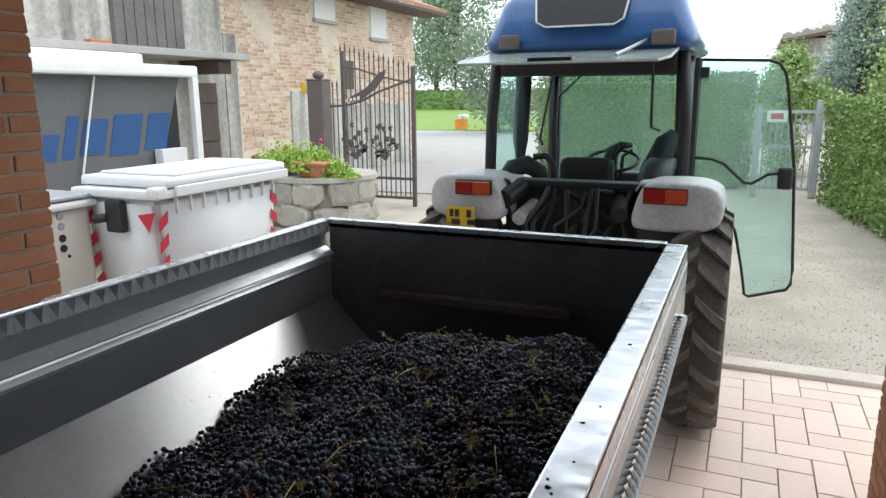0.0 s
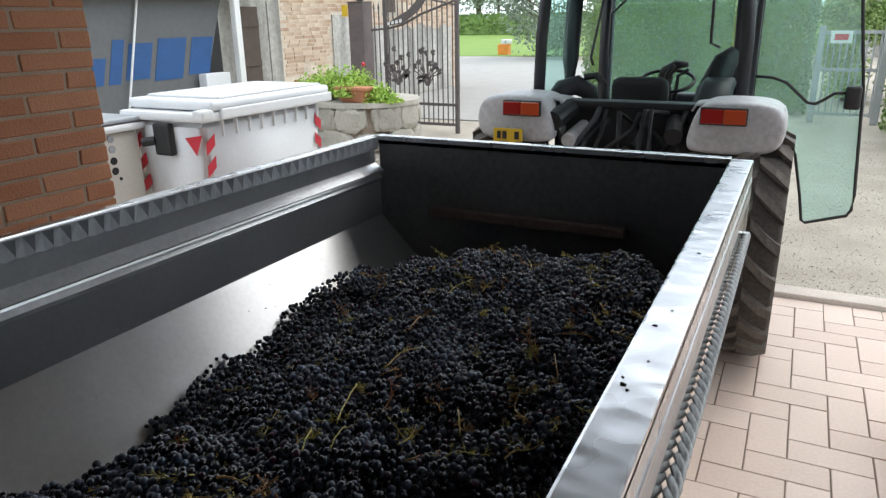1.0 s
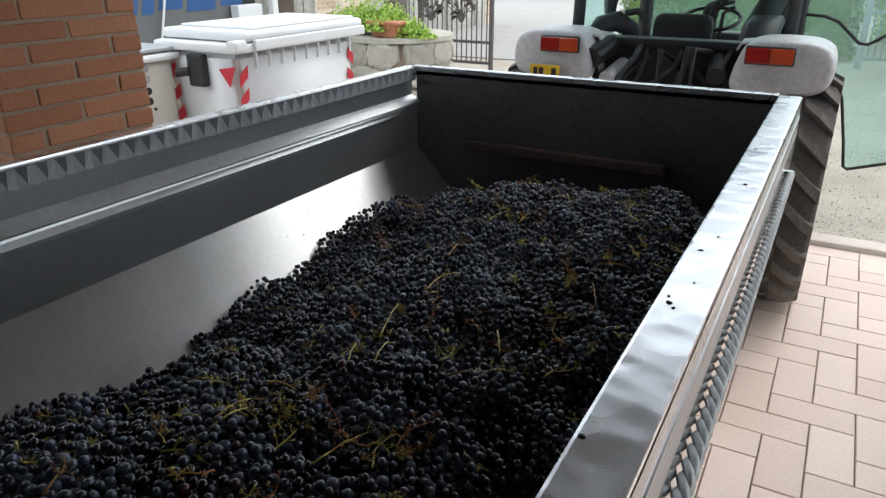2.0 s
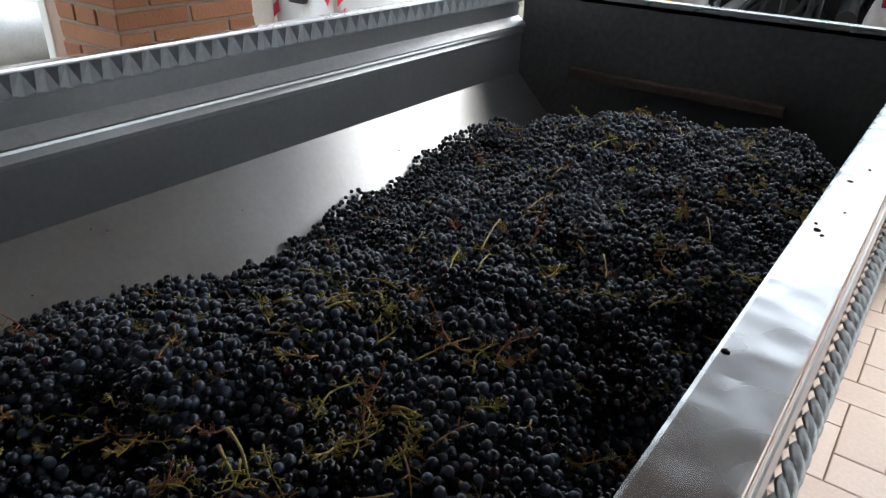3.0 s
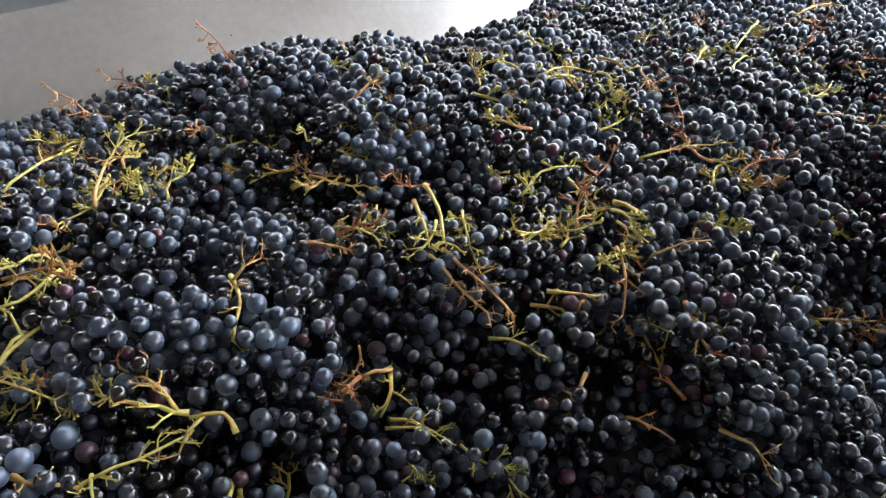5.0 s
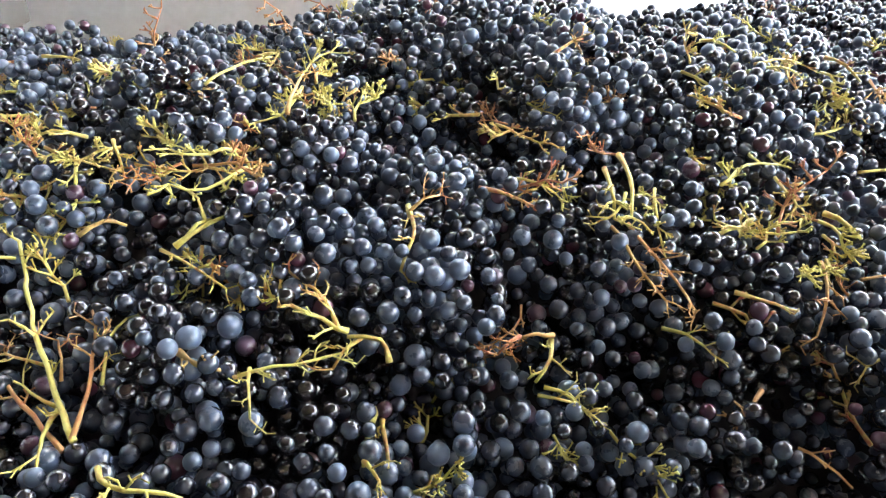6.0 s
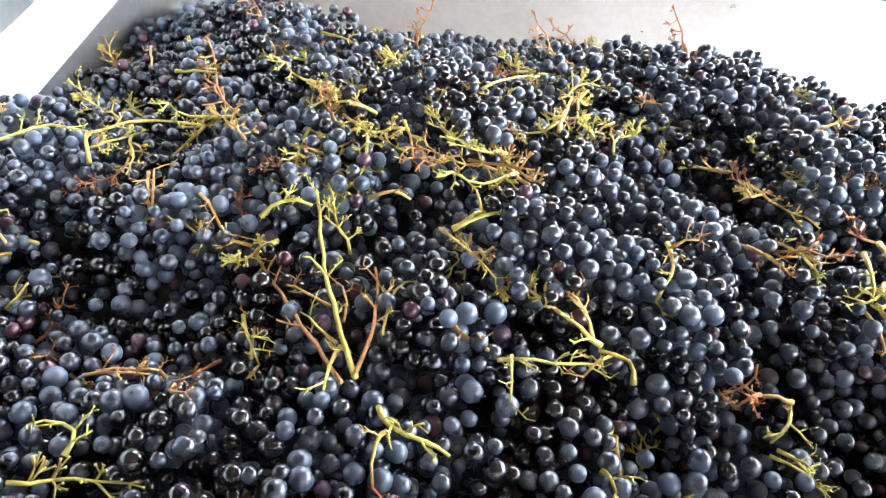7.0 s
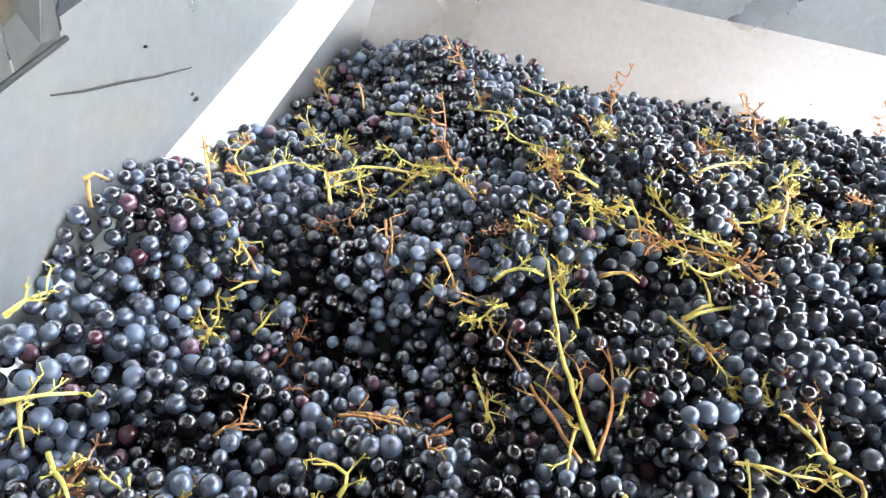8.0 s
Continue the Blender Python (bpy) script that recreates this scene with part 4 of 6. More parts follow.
# ==== tractor ====
def lathe(bm, prof, axis_at, seg=40, arc=None):
    """Turns (x, r) points about an x-axis through axis_at (y, z)."""
    full = arc is None
    n = seg if full else seg + 1
    a0, a1 = (0, 2 * math.pi) if full else arc
    rings = []
    for i in range(n):
        a = a0 + (a1 - a0) * i / seg
        rings.append([bm.verts.new((x, axis_at[0] + r * math.cos(a), axis_at[1] + r * math.sin(a))) for x, r in prof])
    for i in range(n if full else n - 1):
        p, q = rings[i], rings[(i + 1) % n]
        for k in range(len(prof) - 1):
            bm.faces.new((p[k], p[k + 1], q[k + 1], q[k]))
    return bm


def tractor_wheel(t, cx, cy, r, w, lugs=22):
    wheel = part("wheel", cyl(bmesh.new(), (cx - w * 0.2, cy, r), (cx + w * 0.2, cy, r), r * 0.16, seg=16), "dark_metal", t)
    h = w / 2
    prof = [(cx - h * 0.75, r * 0.55), (cx - h, r * 0.7), (cx - h, r * 0.88), (cx - h * 0.85, r * 0.94), (cx, r * 0.955), (cx + h * 0.85, r * 0.94), (cx + h, r * 0.88), (cx + h, r * 0.7), (cx + h * 0.75, r * 0.55)]
    part("tyre", lathe(bmesh.new(), prof, (cy, r), 48), "tyre", wheel, "black farm tyre dulled by dust", True)
    part("rim", lathe(bmesh.new(), [(cx - h * 0.75, r * 0.56), (cx - h * 0.3, r * 0.5), (cx - h * 0.2, r * 0.12), (cx + h * 0.2, r * 0.12), (cx + h * 0.3, r * 0.5), (cx + h * 0.75, r * 0.56)], (cy, r), 32), "silver_paint", wheel, "grey wheel rim")
    for side in (-1, 1):
        for k in range(lugs):
            a = 2 * math.pi * (k + (0.5 if side > 0 else 0)) / lugs
            bm = bmesh.new()
            vs = []
            for f, wd, da in ((0.0, 0.022, 0.0), (0.55, 0.024, 0.12), (1.0, 0.028, 0.20)):
                x = cx + side * h * (0.02 + 0.98 * f)
                ra = r * (0.945 if f < 1 else 0.90)
                rb = r * (1.0 if f < 1 else 0.96)
                for rr, ww in ((ra, wd * 1.3), (rb, wd)):
                    for s in (-1, 1):
                        b = a + da + s * ww / r
                        vs.append(bm.verts.new((x, cy + rr * math.cos(b), r + rr * math.sin(b))))
            for j in (0, 4):
                p = vs[j:j + 8]
                bm.faces.new((p[2], p[3], p[7], p[6]))
                bm.faces.new((p[0], p[2], p[6], p[4]))
                bm.faces.new((p[1], p[5], p[7], p[3]))
            bm.faces.new((vs[0], vs[1], vs[3], vs[2]))
            bm.faces.new((vs[8], vs[10], vs[11], vs[9]))
            part("lug", bm, "lug", wheel)


def tractor():
    t = thing("tractor", "narrow blue vineyard tractor with open cab door and raised rear window", "tractor", (-0.17, 0.25, 0))
    CY = 1.72
    for s in (-1, 1):
        tractor_wheel(t, s * 0.70, CY, 0.60, 0.28)
        tractor_wheel(t, s * 0.56, 4.0, 0.40, 0.22, 18)
        # fender
        bm = bmesh.new()
        lathe(bm, [(s * 0.34, 0.70), (s * 0.36, 0.735), (s * 0.50, 0.75), (s * 0.70, 0.745), (s * 0.775, 0.72), (s * 0.79, 0.66)], (CY, 0.60), 18, (radians(35), radians(98)))
        thicken(bm, 0.012)
        fender = part("fender", bm, "silver_paint", t, "scuffed light grey mudguard", True)
        rim = [Vector(p) for p in ((0.335, 1.125), (0.42, 1.105), (0.66, 1.105), (0.765, 1.13), (0.80, 1.21), (0.785, 1.31), (0.72, 1.355), (0.55, 1.362), (0.42, 1.352), (0.375, 1.30))]
        for _ in range(2):
            rim = [p.lerp(q, f) for p, q in zip(rim, rim[1:] + rim[:1]) for f in (0.25, 0.75)]
        mid = Vector((0.57, 1.235))
        bm, rings = bmesh.new(), []
        for k, y in ((0.80, 1.438), (0.90, 1.441), (0.96, 1.450), (0.99, 1.466), (1.0, 1.49), (1.0, 1.76)):
            rings.append([bm.verts.new((s * (mid.x + (p.x - mid.x) * k), y + (p.y - 1.11) * 0.12, mid.y + (p.y - mid.y) * k)) for p in rim])
        bm.faces.new(rings[0])
        for p, q in zip(rings, rings[1:]):
            for i in range(len(rim)):
                bm.faces.new((p[i], p[i - 1], q[i - 1], q[i]))
        bmesh.ops.recalc_face_normals(bm, faces=bm.faces[:])
        part("fender_face", bm, "silver_paint", fender, "", True)
        lamp = part("tail_lamp", B((s * 0.515 - 0.108, 1.425, 1.25), (s * 0.515 + 0.108, 1.452, 1.335), 0.008), "black", fender, "rectangular tail lamp in a black frame")
        part("red_lens", B((s * 0.515 - 0.102, 1.410, 1.258), (s * 0.515 - 0.001, 1.424, 1.327), 0.006), "red_lens", fender)
        part("orange_lens", B((s * 0.515 + 0.001, 1.410, 1.258), (s * 0.515 + 0.102, 1.424, 1.327), 0.006), "orange_lens", fender)
        part("under_flap", B((min(s * 0.38, s * 0.80), 1.46, 0.98), (max(s * 0.38, s * 0.80), 1.49, 1.12), 0.01), "black", t)
    # body and transmission
    part("transmission", B((-0.30, 1.55, 0.48), (0.30, 2.6, 0.98), 0.05), "dark_metal", t, "oily dark rear housing")
    part("rear_axle", cyl(bmesh.new(), (-0.55, CY, 0.6), (0.55, CY, 0.6), 0.12, seg=20), "dark_metal", t)
    part("engine", B((-0.26, 2.6, 0.5), (0.26, 4.2, 0.95), 0.05), "dark_metal", t)
    part("front_axle", B((-0.5, 3.92, 0.34), (0.5, 4.08, 0.46), 0.02), "dark_metal", t)
    bm = B((-0.33, 2.95, 0.80), (0.33, 4.55, 1.08), 0.09)
    part("bonnet", bm, "blue_paint", t, "rounded blue bonnet", True)
    part("floor_pan", B((-0.52, 1.9, 0.84), (0.52, 2.95, 0.98), 0.02), "cab_grey", t)
    part("rear_bulkhead", B((-0.42, 1.72, 0.95), (0.42, 1.80, 1.30), 0.02), "cab_grey", t, "dark lower rear panel of the cab")
    part("rear_shelf", B((-0.40, 1.70, 1.27), (0.36, 1.84, 1.315), 0.015), "dark_metal", t)
    for x0, z0, r in ((-0.36, 1.22, 0.055), (-0.27, 1.12, 0.04), (0.28, 1.17, 0.045)):
        part("hydraulic_cylinder", cyl(bmesh.new(), (x0, 1.5, z0), (x0 * 0.9, 1.72, z0 + 0.05), r, seg=14), "silver_paint" if r == 0.04 else "dark_metal", t)
    rr = random.Random(5)
    for k in range(14):
        x = rr.uniform(-0.36, 0.36)
        pts = [(x, 1.70, rr.uniform(1.15, 1.28)), (x + rr.uniform(-0.1, 0.1), 1.58, rr.uniform(1.1, 1.3)), (x + rr.uniform(-0.15, 0.15), 1.52, rr.uniform(0.95, 1.1)), (x + rr.uniform(-0.1, 0.1), 1.50, 0.8)]
        part("hose", tube(bmesh.new(), pts, 0.011 + 0.006 * rr.random(), 7), "black" if k % 4 else "cab_grey", t, "", True)
    for x in (-0.24, 0.24):
        part("lift_arm", B((x - 0.03, 1.28, 0.90), (x + 0.03, 1.75, 0.97), 0.01), "dark_metal", t)
        part("lift_rod", cyl(bmesh.new(), (x, 1.36, 0.55), (x, 1.33, 0.93), 0.018), "dark_metal", t)
        part("lower_link", B((x - 0.025, 1.2, 0.5), (x + 0.025, 1.75, 0.56), 0.008), "dark_metal", t)
    part("top_link", cyl(bmesh.new(), (0, 1.25, 0.95), (0, 1.72, 1.05), 0.024), "rust", t)
    part("drawbar_hitch", B((-0.06, 1.3, 0.46), (0.06, 1.6, 0.6), 0.01), "dark_metal", t)
    # number plate
    plate_ob = part("number_plate", B((-0.665, 1.395, 1.075), (-0.495, 1.402, 1.185), 0.003), "plate", t, "yellow number plate")
    for x, w, z, hh in ((-0.642, 0.022, 1.128, 0.042), (-0.610, 0.024, 1.128, 0.042), (-0.540, 0.026, 1.128, 0.042), (-0.63, 0.05, 1.085, 0.03), (-0.535, 0.05, 1.085, 0.03)):
        part("plate_mark", B((x, 1.3915, z), (x + w, 1.3948, z + hh)), "plate_ink", plate_ob)
    part("plate_bracket", B((-0.64, 1.403, 1.12), (-0.52, 1.445, 1.16)), "dark_metal", t)
    # cab frame
    def post(name, a, b, w, label=""):
        bm = tube(bmesh.new(), [a, tuple((p + q) / 2 + (0.012 if i == 0 and a[0] > 0 else -0.012 if i == 0 else 0) for i, (p, q) in enumerate(zip(a, b))), b], w, 8)
        part(name, bm, "cab_grey", t, label, True)
    for s in (-1, 1):
        post("rear_post", (s * 0.56, 1.84, 1.28), (s * 0.525, 1.86, 2.02), 0.034)
        post("middle_post", (s * 0.54, 2.40, 0.98), (s * 0.52, 2.40, 2.02), 0.055 if s < 0 else 0.032)
        post("front_post", (s * 0.43, 2.92, 1.0), (s * 0.43, 2.86, 2.02), 0.034)
        post("lower_rail", (s * 0.56, 1.84, 1.28), (s * 0.54, 2.42, 1.05), 0.025)
    part("top_rail", B((-0.50, 1.83, 1.90), (0.50, 1.89, 2.03), 0.015), "cab_grey", t, "dark rail under the roof")
    part("front_rail", B((-0.42, 2.84, 1.92), (0.42, 2.90, 2.03), 0.015), "cab_grey", t)
    part("head_lining", B((-0.5, 1.9, 1.97), (0.5, 2.84, 2.02), 0.01), "cab_grey", t)
    # roof
    bm = bmesh.new()
    box(bm, (-0.595, 1.72, 2.03), (0.615, 3.06, 2.36))
    for v in bm.verts:
        if v.co.z > 2.2:
            v.co.x *= 0.80
            v.co.y = 2.39 + (v.co.y - 2.39) * 0.84
    bmesh.ops.bevel(bm, geom=bm.edges[:], offset=0.085, segments=5, affect="EDGES", profile=0.5)
    roof = part("roof", bm, "blue_paint", t, "rounded blue plastic cab roof", True)
    bm = bmesh.new()
    plate(bm, [(-0.275, 2.34), (-0.25, 2.19), (-0.20, 2.165), (0.17, 2.165), (0.215, 2.19), (0.24, 2.34)], 0.02, lambda u, v, w: Vector((u, 1.728 + (v - 2.15) * 0.50 - w, v)))
    part("roof_panel", bm, "cab_grey", roof, "dark recessed panel in the roof")
    part("roof_trim", tube(bmesh.new(), [(-0.28, 1.80, 2.34), (-0.255, 1.725, 2.188), (-0.20, 1.71, 2.158), (0.17, 1.71, 2.158), (0.22, 1.725, 2.188), (0.245, 1.80, 2.34)], 0.006, 6), "white_paint", roof)
    for x in (-0.47, 0.37):
        wl = part("work_lamp", B((x, 1.705, 2.045), (x + 0.12, 1.74, 2.125), 0.015), "lamp_lens", roof, "brownish dusty work lamp")
    # raised rear window
    bm = bmesh.new()
    plate(bm, [(-0.53, 0), (0.50, 0), (0.51, 0.5), (0.47, 0.63), (-0.52, 0.63), (-0.56, 0.5)], 0.008, lambda u, v, w: Vector((u, 1.84 - v, 2.035 - 0.145 * v + w)))
    hatch = part("rear_window", bm, "glass_sky_pale", t, "tinted rear window swung up and open")
    hatch.visible_shadow = False
    part("window_edge", tube(bmesh.new(), [(-0.53, 1.84, 2.037), (-0.56, 1.34, 1.967), (-0.52, 1.21, 1.947), (0.47, 1.21, 1.947), (0.51, 1.34, 1.967), (0.50, 1.84, 2.037)], 0.007, 6), "galv", hatch)
    part("gas_strut", cyl(bmesh.new(), (0.36, 1.80, 2.09), (0.24, 1.42, 1.985), 0.010, seg=8), "galv", hatch)
    part("window_handle", B((-0.16, 1.24, 1.955), (0.06, 1.26, 1.975), 0.005), "dark_metal", hatch)
    # other panes
    def pane(name, pts, label=""):
        bm = bmesh.new()
        vs = [bm.verts.new(p) for p in pts]
        bm.faces.new(vs)
        thicken(bm, 0.005)
        ob = part(name, bm, "glass", t, label)
        ob.visible_shadow = False
        return ob
    pane("windscreen", [(-0.39, 2.905, 1.0), (0.39, 2.905, 1.0), (0.39, 2.865, 1.96), (-0.39, 2.865, 1.96)], "dusty tinted windscreen")
    pane("side_window", [(-0.575, 1.88, 1.28), (-0.565, 2.36, 1.10), (-0.545, 2.36, 1.98), (-0.535, 1.90, 1.98)])
    pane("side_window", [(0.575, 1.88, 1.28), (0.565, 2.36, 1.10), (0.545, 2.36, 1.98), (0.535, 1.90, 1.98)])
    # doors
    def door(hinge, rz, s):
        d = new("cab_door")
        d.parent = t
        d.matrix_basis = pose(*hinge, 0, 0, rz)
        out = [(0.0, 1.98), (0.35, 1.968), (0.40, 1.95), (0.435, 1.90), (0.45, 1.84), (0.52, 1.39), (0.563, 0.82), (0.56, 0.74), (0.54, 0.705), (0.345, 0.647), (0.325, 0.66), (0.30, 0.80), (0.25, 1.02), (0.14, 1.25), (0.0, 1.33)]
        bm = bmesh.new()
        plate(bm, [(u * s, v) for u, v in out], 0.006, lambda u, v, w: Vector((u, w, v)))
        g = part("door_glass", bm, "glass", d, "green-tinted door glass")
        g.visible_shadow = False
        bm = tube(bmesh.new(), [(u * s, 0.003, v) for u, v in out + out[:1]], 0.009, 6)
        part("door_seal", bm, "black", d, "", True)
        part("door_handle", B((min(0.44 * s, 0.515 * s), -0.055, 1.28), (max(0.44 * s, 0.515 * s), 0.0, 1.40), 0.015), "black", d, "black door latch", True)
        part("door_bar", tube(bmesh.new(), [(0.0, -0.015, 1.44), (0.09 * s, -0.02, 1.435), (0.16 * s, -0.022, 1.41), (0.22 * s, -0.025, 1.355), (0.27 * s, -0.03, 1.31), (0.31 * s, -0.03, 1.305), (0.35 * s, -0.03, 1.33), (0.39 * s, -0.03, 1.36), (0.44 * s, -0.03, 1.365)], 0.009, 6), "black", d, "", True)
        part("hinge", B((min(-0.03 * s, 0.05 * s), -0.02, 1.88), (max(-0.03 * s, 0.05 * s), 0.02, 1.94), 0.006), "cab_grey", d)
    part("door_frame", B((0.575, 2.00, 1.30), (0.602, 2.07, 1.99), 0.006), "cab_grey", t)
    door((0.60, 2.05, 0.0), 2, 1)
    # inside
    seat = part("seat", B((-0.22, 2.15, 1.02), (0.22, 2.58, 1.14), 0.04), "black", t, "black driver's seat", True)
    bm = B((-0.20, 2.10, 1.12), (0.14, 2.19, 1.41), 0.045)
    for v in bm.verts:
        v.co.z += 0.02 - 0.9 * (v.co.x + 0.03) ** 2 if v.co.z > 1.3 else 0
    part("backrest", bm, "black", seat, "", True)
    part("seat_base", B((-0.15, 2.2, 0.97), (0.15, 2.5, 1.03)), "dark_metal", seat)
    part("dashboard", B((-0.25, 2.70, 0.97), (0.25, 2.86, 1.27), 0.03), "cab_grey", t, "dark dashboard", True)
    bm = bmesh.new()
    ring = [(0.05 + 0.17 * math.cos(a), 2.58 + 0.13 * math.sin(a), 1.36 + 0.06 * math.sin(a)) for a in [2 * math.pi * k / 24 for k in range(25)]]
    tube(bm, ring, 0.012, 6)
    part("steering_wheel", bm, "black", t, "", True)
    part("steering_column", cyl(bmesh.new(), (0.05, 2.58, 1.36), (0.05, 2.75, 1.2), 0.025), "black", t)
    part("control_lever", tube(bmesh.new(), [(0.12, 2.5, 1.25), (0.13, 2.5, 1.40), (0.19, 2.5, 1.44)], 0.012, 6), "black", t)
    part("side_console", B((0.28, 1.95, 1.0), (0.48, 2.6, 1.30), 0.05), "black", t, "", True)
    part("side_console", B((-0.48, 1.95, 1.0), (-0.28, 2.5, 1.24), 0.05), "black", t, "", True)
    bm = bmesh.new()
    lathe(bm, [(0.30, 0.36), (0.34, 0.40), (0.48, 0.40), (0.50, 0.36)], (2.2, 1.02), 14, (radians(20), radians(160)))
    thicken(bm, 0.01)
    part("wheel_arch", bm, "cab_grey", t, "", True)
    part("armrest", tube(bmesh.new(), [(-0.50, 1.92, 1.27), (-0.46, 1.98, 1.35), (-0.38, 2.02, 1.37), (-0.31, 2.04, 1.33), (-0.29, 2.05, 1.24)], [0.05, 0.058, 0.06, 0.055, 0.05], 12), "cab_grey", t, "dark rounded armrest", True)
    part("hose", tube(bmesh.new(), [(-0.33, 1.98, 1.42), (-0.26, 2.0, 1.43), (-0.20, 1.98, 1.38), (-0.19, 1.95, 1.28)], 0.02, 8), "black", t, "", True)
    part("instrument_pod", tube(bmesh.new(), [(0.02, 2.66, 1.34), (0.04, 2.64, 1.42), (0.10, 2.62, 1.46), (0.17, 2.62, 1.465)], [0.05, 0.045, 0.03, 0.015], 8), "black", t, "", True)
    part("wiper", tube(bmesh.new(), [(-0.39, 2.83, 1.50), (-0.39, 2.83, 1.78), (-0.16, 2.83, 2.0)], 0.008, 5), "black", t)
    part("mirror_arm", tube(bmesh.new(), [(0.36, 1.80, 2.0), (0.38, 1.78, 1.90), (0.385, 1.78, 1.62), (0.43, 1.80, 1.60)], 0.008, 6), "black", t)
    part("grab_bar", tube(bmesh.new(), [(-0.44, 2.8, 1.9), (-0.46, 2.6, 1.5), (-0.44, 2.6, 1.45)], 0.009, 6), "black", t)
    part("side_console", tube(bmesh.new(), [(0.40, 2.2, 1.15), (0.36, 2.25, 1.34), (0.42, 2.3, 1.50), (0.47, 2.32, 1.56)], [0.10, 0.085, 0.07, 0.04], 10), "black", t, "dark padded side console", True)
    part("control_lever", tube(bmesh.new(), [(0.05, 2.35, 1.2), (0.08, 2.4, 1.42), (0.12, 2.4, 1.47)], 0.013, 6), "black", t, "", True)
    part("exhaust", cyl(bmesh.new(), (-0.47, 3.05, 0.95), (-0.47, 3.05, 2.1), 0.05, seg=16), "dark_metal", t, "dark upright exhaust pipe")
    return t


tractor()


# ==== bins and truck ====
def wheeled_bin():
    t = thing("waste_container", "white four-wheeled waste container with red and white corner tape", "container", (-3.26, 2.21, 0))
    t.scale = (1, 1, 1.03)
    bm = bmesh.new()
    a = [(-0.30, -0.60, 0.22), (0.30, -0.60, 0.22), (0.30, 0.60, 0.22), (-0.30, 0.60, 0.22)]
    b = [(-0.36, -0.68, 1.10), (0.36, -0.68, 1.10), (0.36, 0.68, 1.10), (-0.36, 0.68, 1.10)]
    va, vb = [bm.verts.new(p) for p in a], [bm.verts.new(p) for p in b]
    bm.faces.new(va[::-1]), bm.faces.new(vb)
    for i in range(4):
        bm.faces.new((va[i], va[(i + 1) % 4], vb[(i + 1) % 4], vb[i]))
    bmesh.ops.bevel(bm, geom=bm.edges[:], offset=0.05, segments=3, affect="EDGES")
    part("body", bm, "white_plastic", t, "", True)
    part("top_rim", B((-0.40, -0.71, 1.09), (0.40, 0.71, 1.15), 0.02), "white_plastic", t)
    lid = part("lid", B((-0.40, -0.62, 1.155), (0.40, 0.73, 1.225), 0.03), "white_plastic", t, "closed white lid with a raised edge", True)
    part("lid_rib", B((-0.33, -0.50, 1.226), (0.36, 0.66, 1.242), 0.007), "white_plastic", lid)
    part("lid_edge", B((0.33, -0.735, 1.105), (0.425, -0.62, 1.175), 0.02), "white_plastic", lid)
    part("lid_edge", B((0.401, -0.55, 1.10), (0.43, 0.72, 1.17), 0.012), "white_plastic", lid)
    for k in range(9):
        part("rib", B((0.34, -0.5 + k * 0.135, 0.98), (0.372, -0.485 + k * 0.135, 1.085), 0.004), "white_plastic", t)
    grip = part("latch", B((-0.06, -0.735, 0.86), (0.09, -0.672, 1.08), 0.02), "black", t, "black plastic latch box")
    part("latch_knob", cyl(bmesh.new(), (-0.12, -0.78, 0.95), (-0.05, -0.73, 0.96), 0.03, seg=10), "black", grip)
    for y, flip in ((-0.62, 1), (0.60, -1)):
        for k in range(4):
            bm = bmesh.new()
            z = 0.42 + k * 0.15
            plate(bm, [(0.0, z), (0.08, z + 0.06), (0.08, z + 0.14), (0.0, z + 0.08)], 0.003, lambda u, v, w: Vector((0.335 + (v - 0.6) * 0.06 + w, y + flip * (u - 0.04), v)))
            part("tape", bm, "red", t)
    for k in range(4):
        z = 0.42 + k * 0.15
        bm = bmesh.new()
        plate(bm, [(0.0, z), (0.08, z + 0.06), (0.08, z + 0.14), (0.0, z + 0.08)], 0.003, lambda u, v, w: Vector((-0.31 + u, -0.648 - (v - 0.6) * 0.09 - w, v)))
        part("tape", bm, "red", t)
    bm = bmesh.new()
    plate(bm, [(0.20, 0.985), (0.36, 1.01), (0.28, 0.87)], 0.003, lambda u, v, w: Vector((u, -0.690 + (0.99 - v) * 0.09 - w, v)))
    part("warning_triangle", bm, "red", t, "red triangle sticker")
    for x in (-0.24, 0.24):
        for y in (-0.5, 0.5):
            w = part("castor", cyl(bmesh.new(), (x - 0.03, y, 0.1), (x + 0.03, y, 0.1), 0.1, seg=16), "black", t)
            part("castor_fork", B((x - 0.045, y - 0.03, 0.1), (x + 0.045, y + 0.03, 0.23)), "galv", w)


wheeled_bin()


def beige_bin():
    t = thing("beige_container", "beige plastic container with round holes beside the pillar", "container", (-3.75, 1.35, 0))
    part("body", B((-0.2, -0.3, 0.0), (0.26, 0.16, 1.06), 0.05), "beige_plastic", t, "", True)
    part("rim", B((-0.24, -0.34, 1.06), (0.30, 0.2, 1.11), 0.02), "white_plastic", t)
    part("rail", B((-0.23, -0.33, 1.12), (0.29, 0.19, 1.15), 0.01), "galv", t)
    for z in (0.80, 0.87, 0.95, 1.02):
        part("hole", cyl(bmesh.new(), (0.256, -0.085, z), (0.266, -0.085, z), 0.026, seg=18), "black" if z < 0.9 else "galv", t)
    part("rivet", cyl(bmesh.new(), (0.256, -0.05, 0.74), (0.266, -0.05, 0.74), 0.012, seg=10), "black", t)


beige_bin()


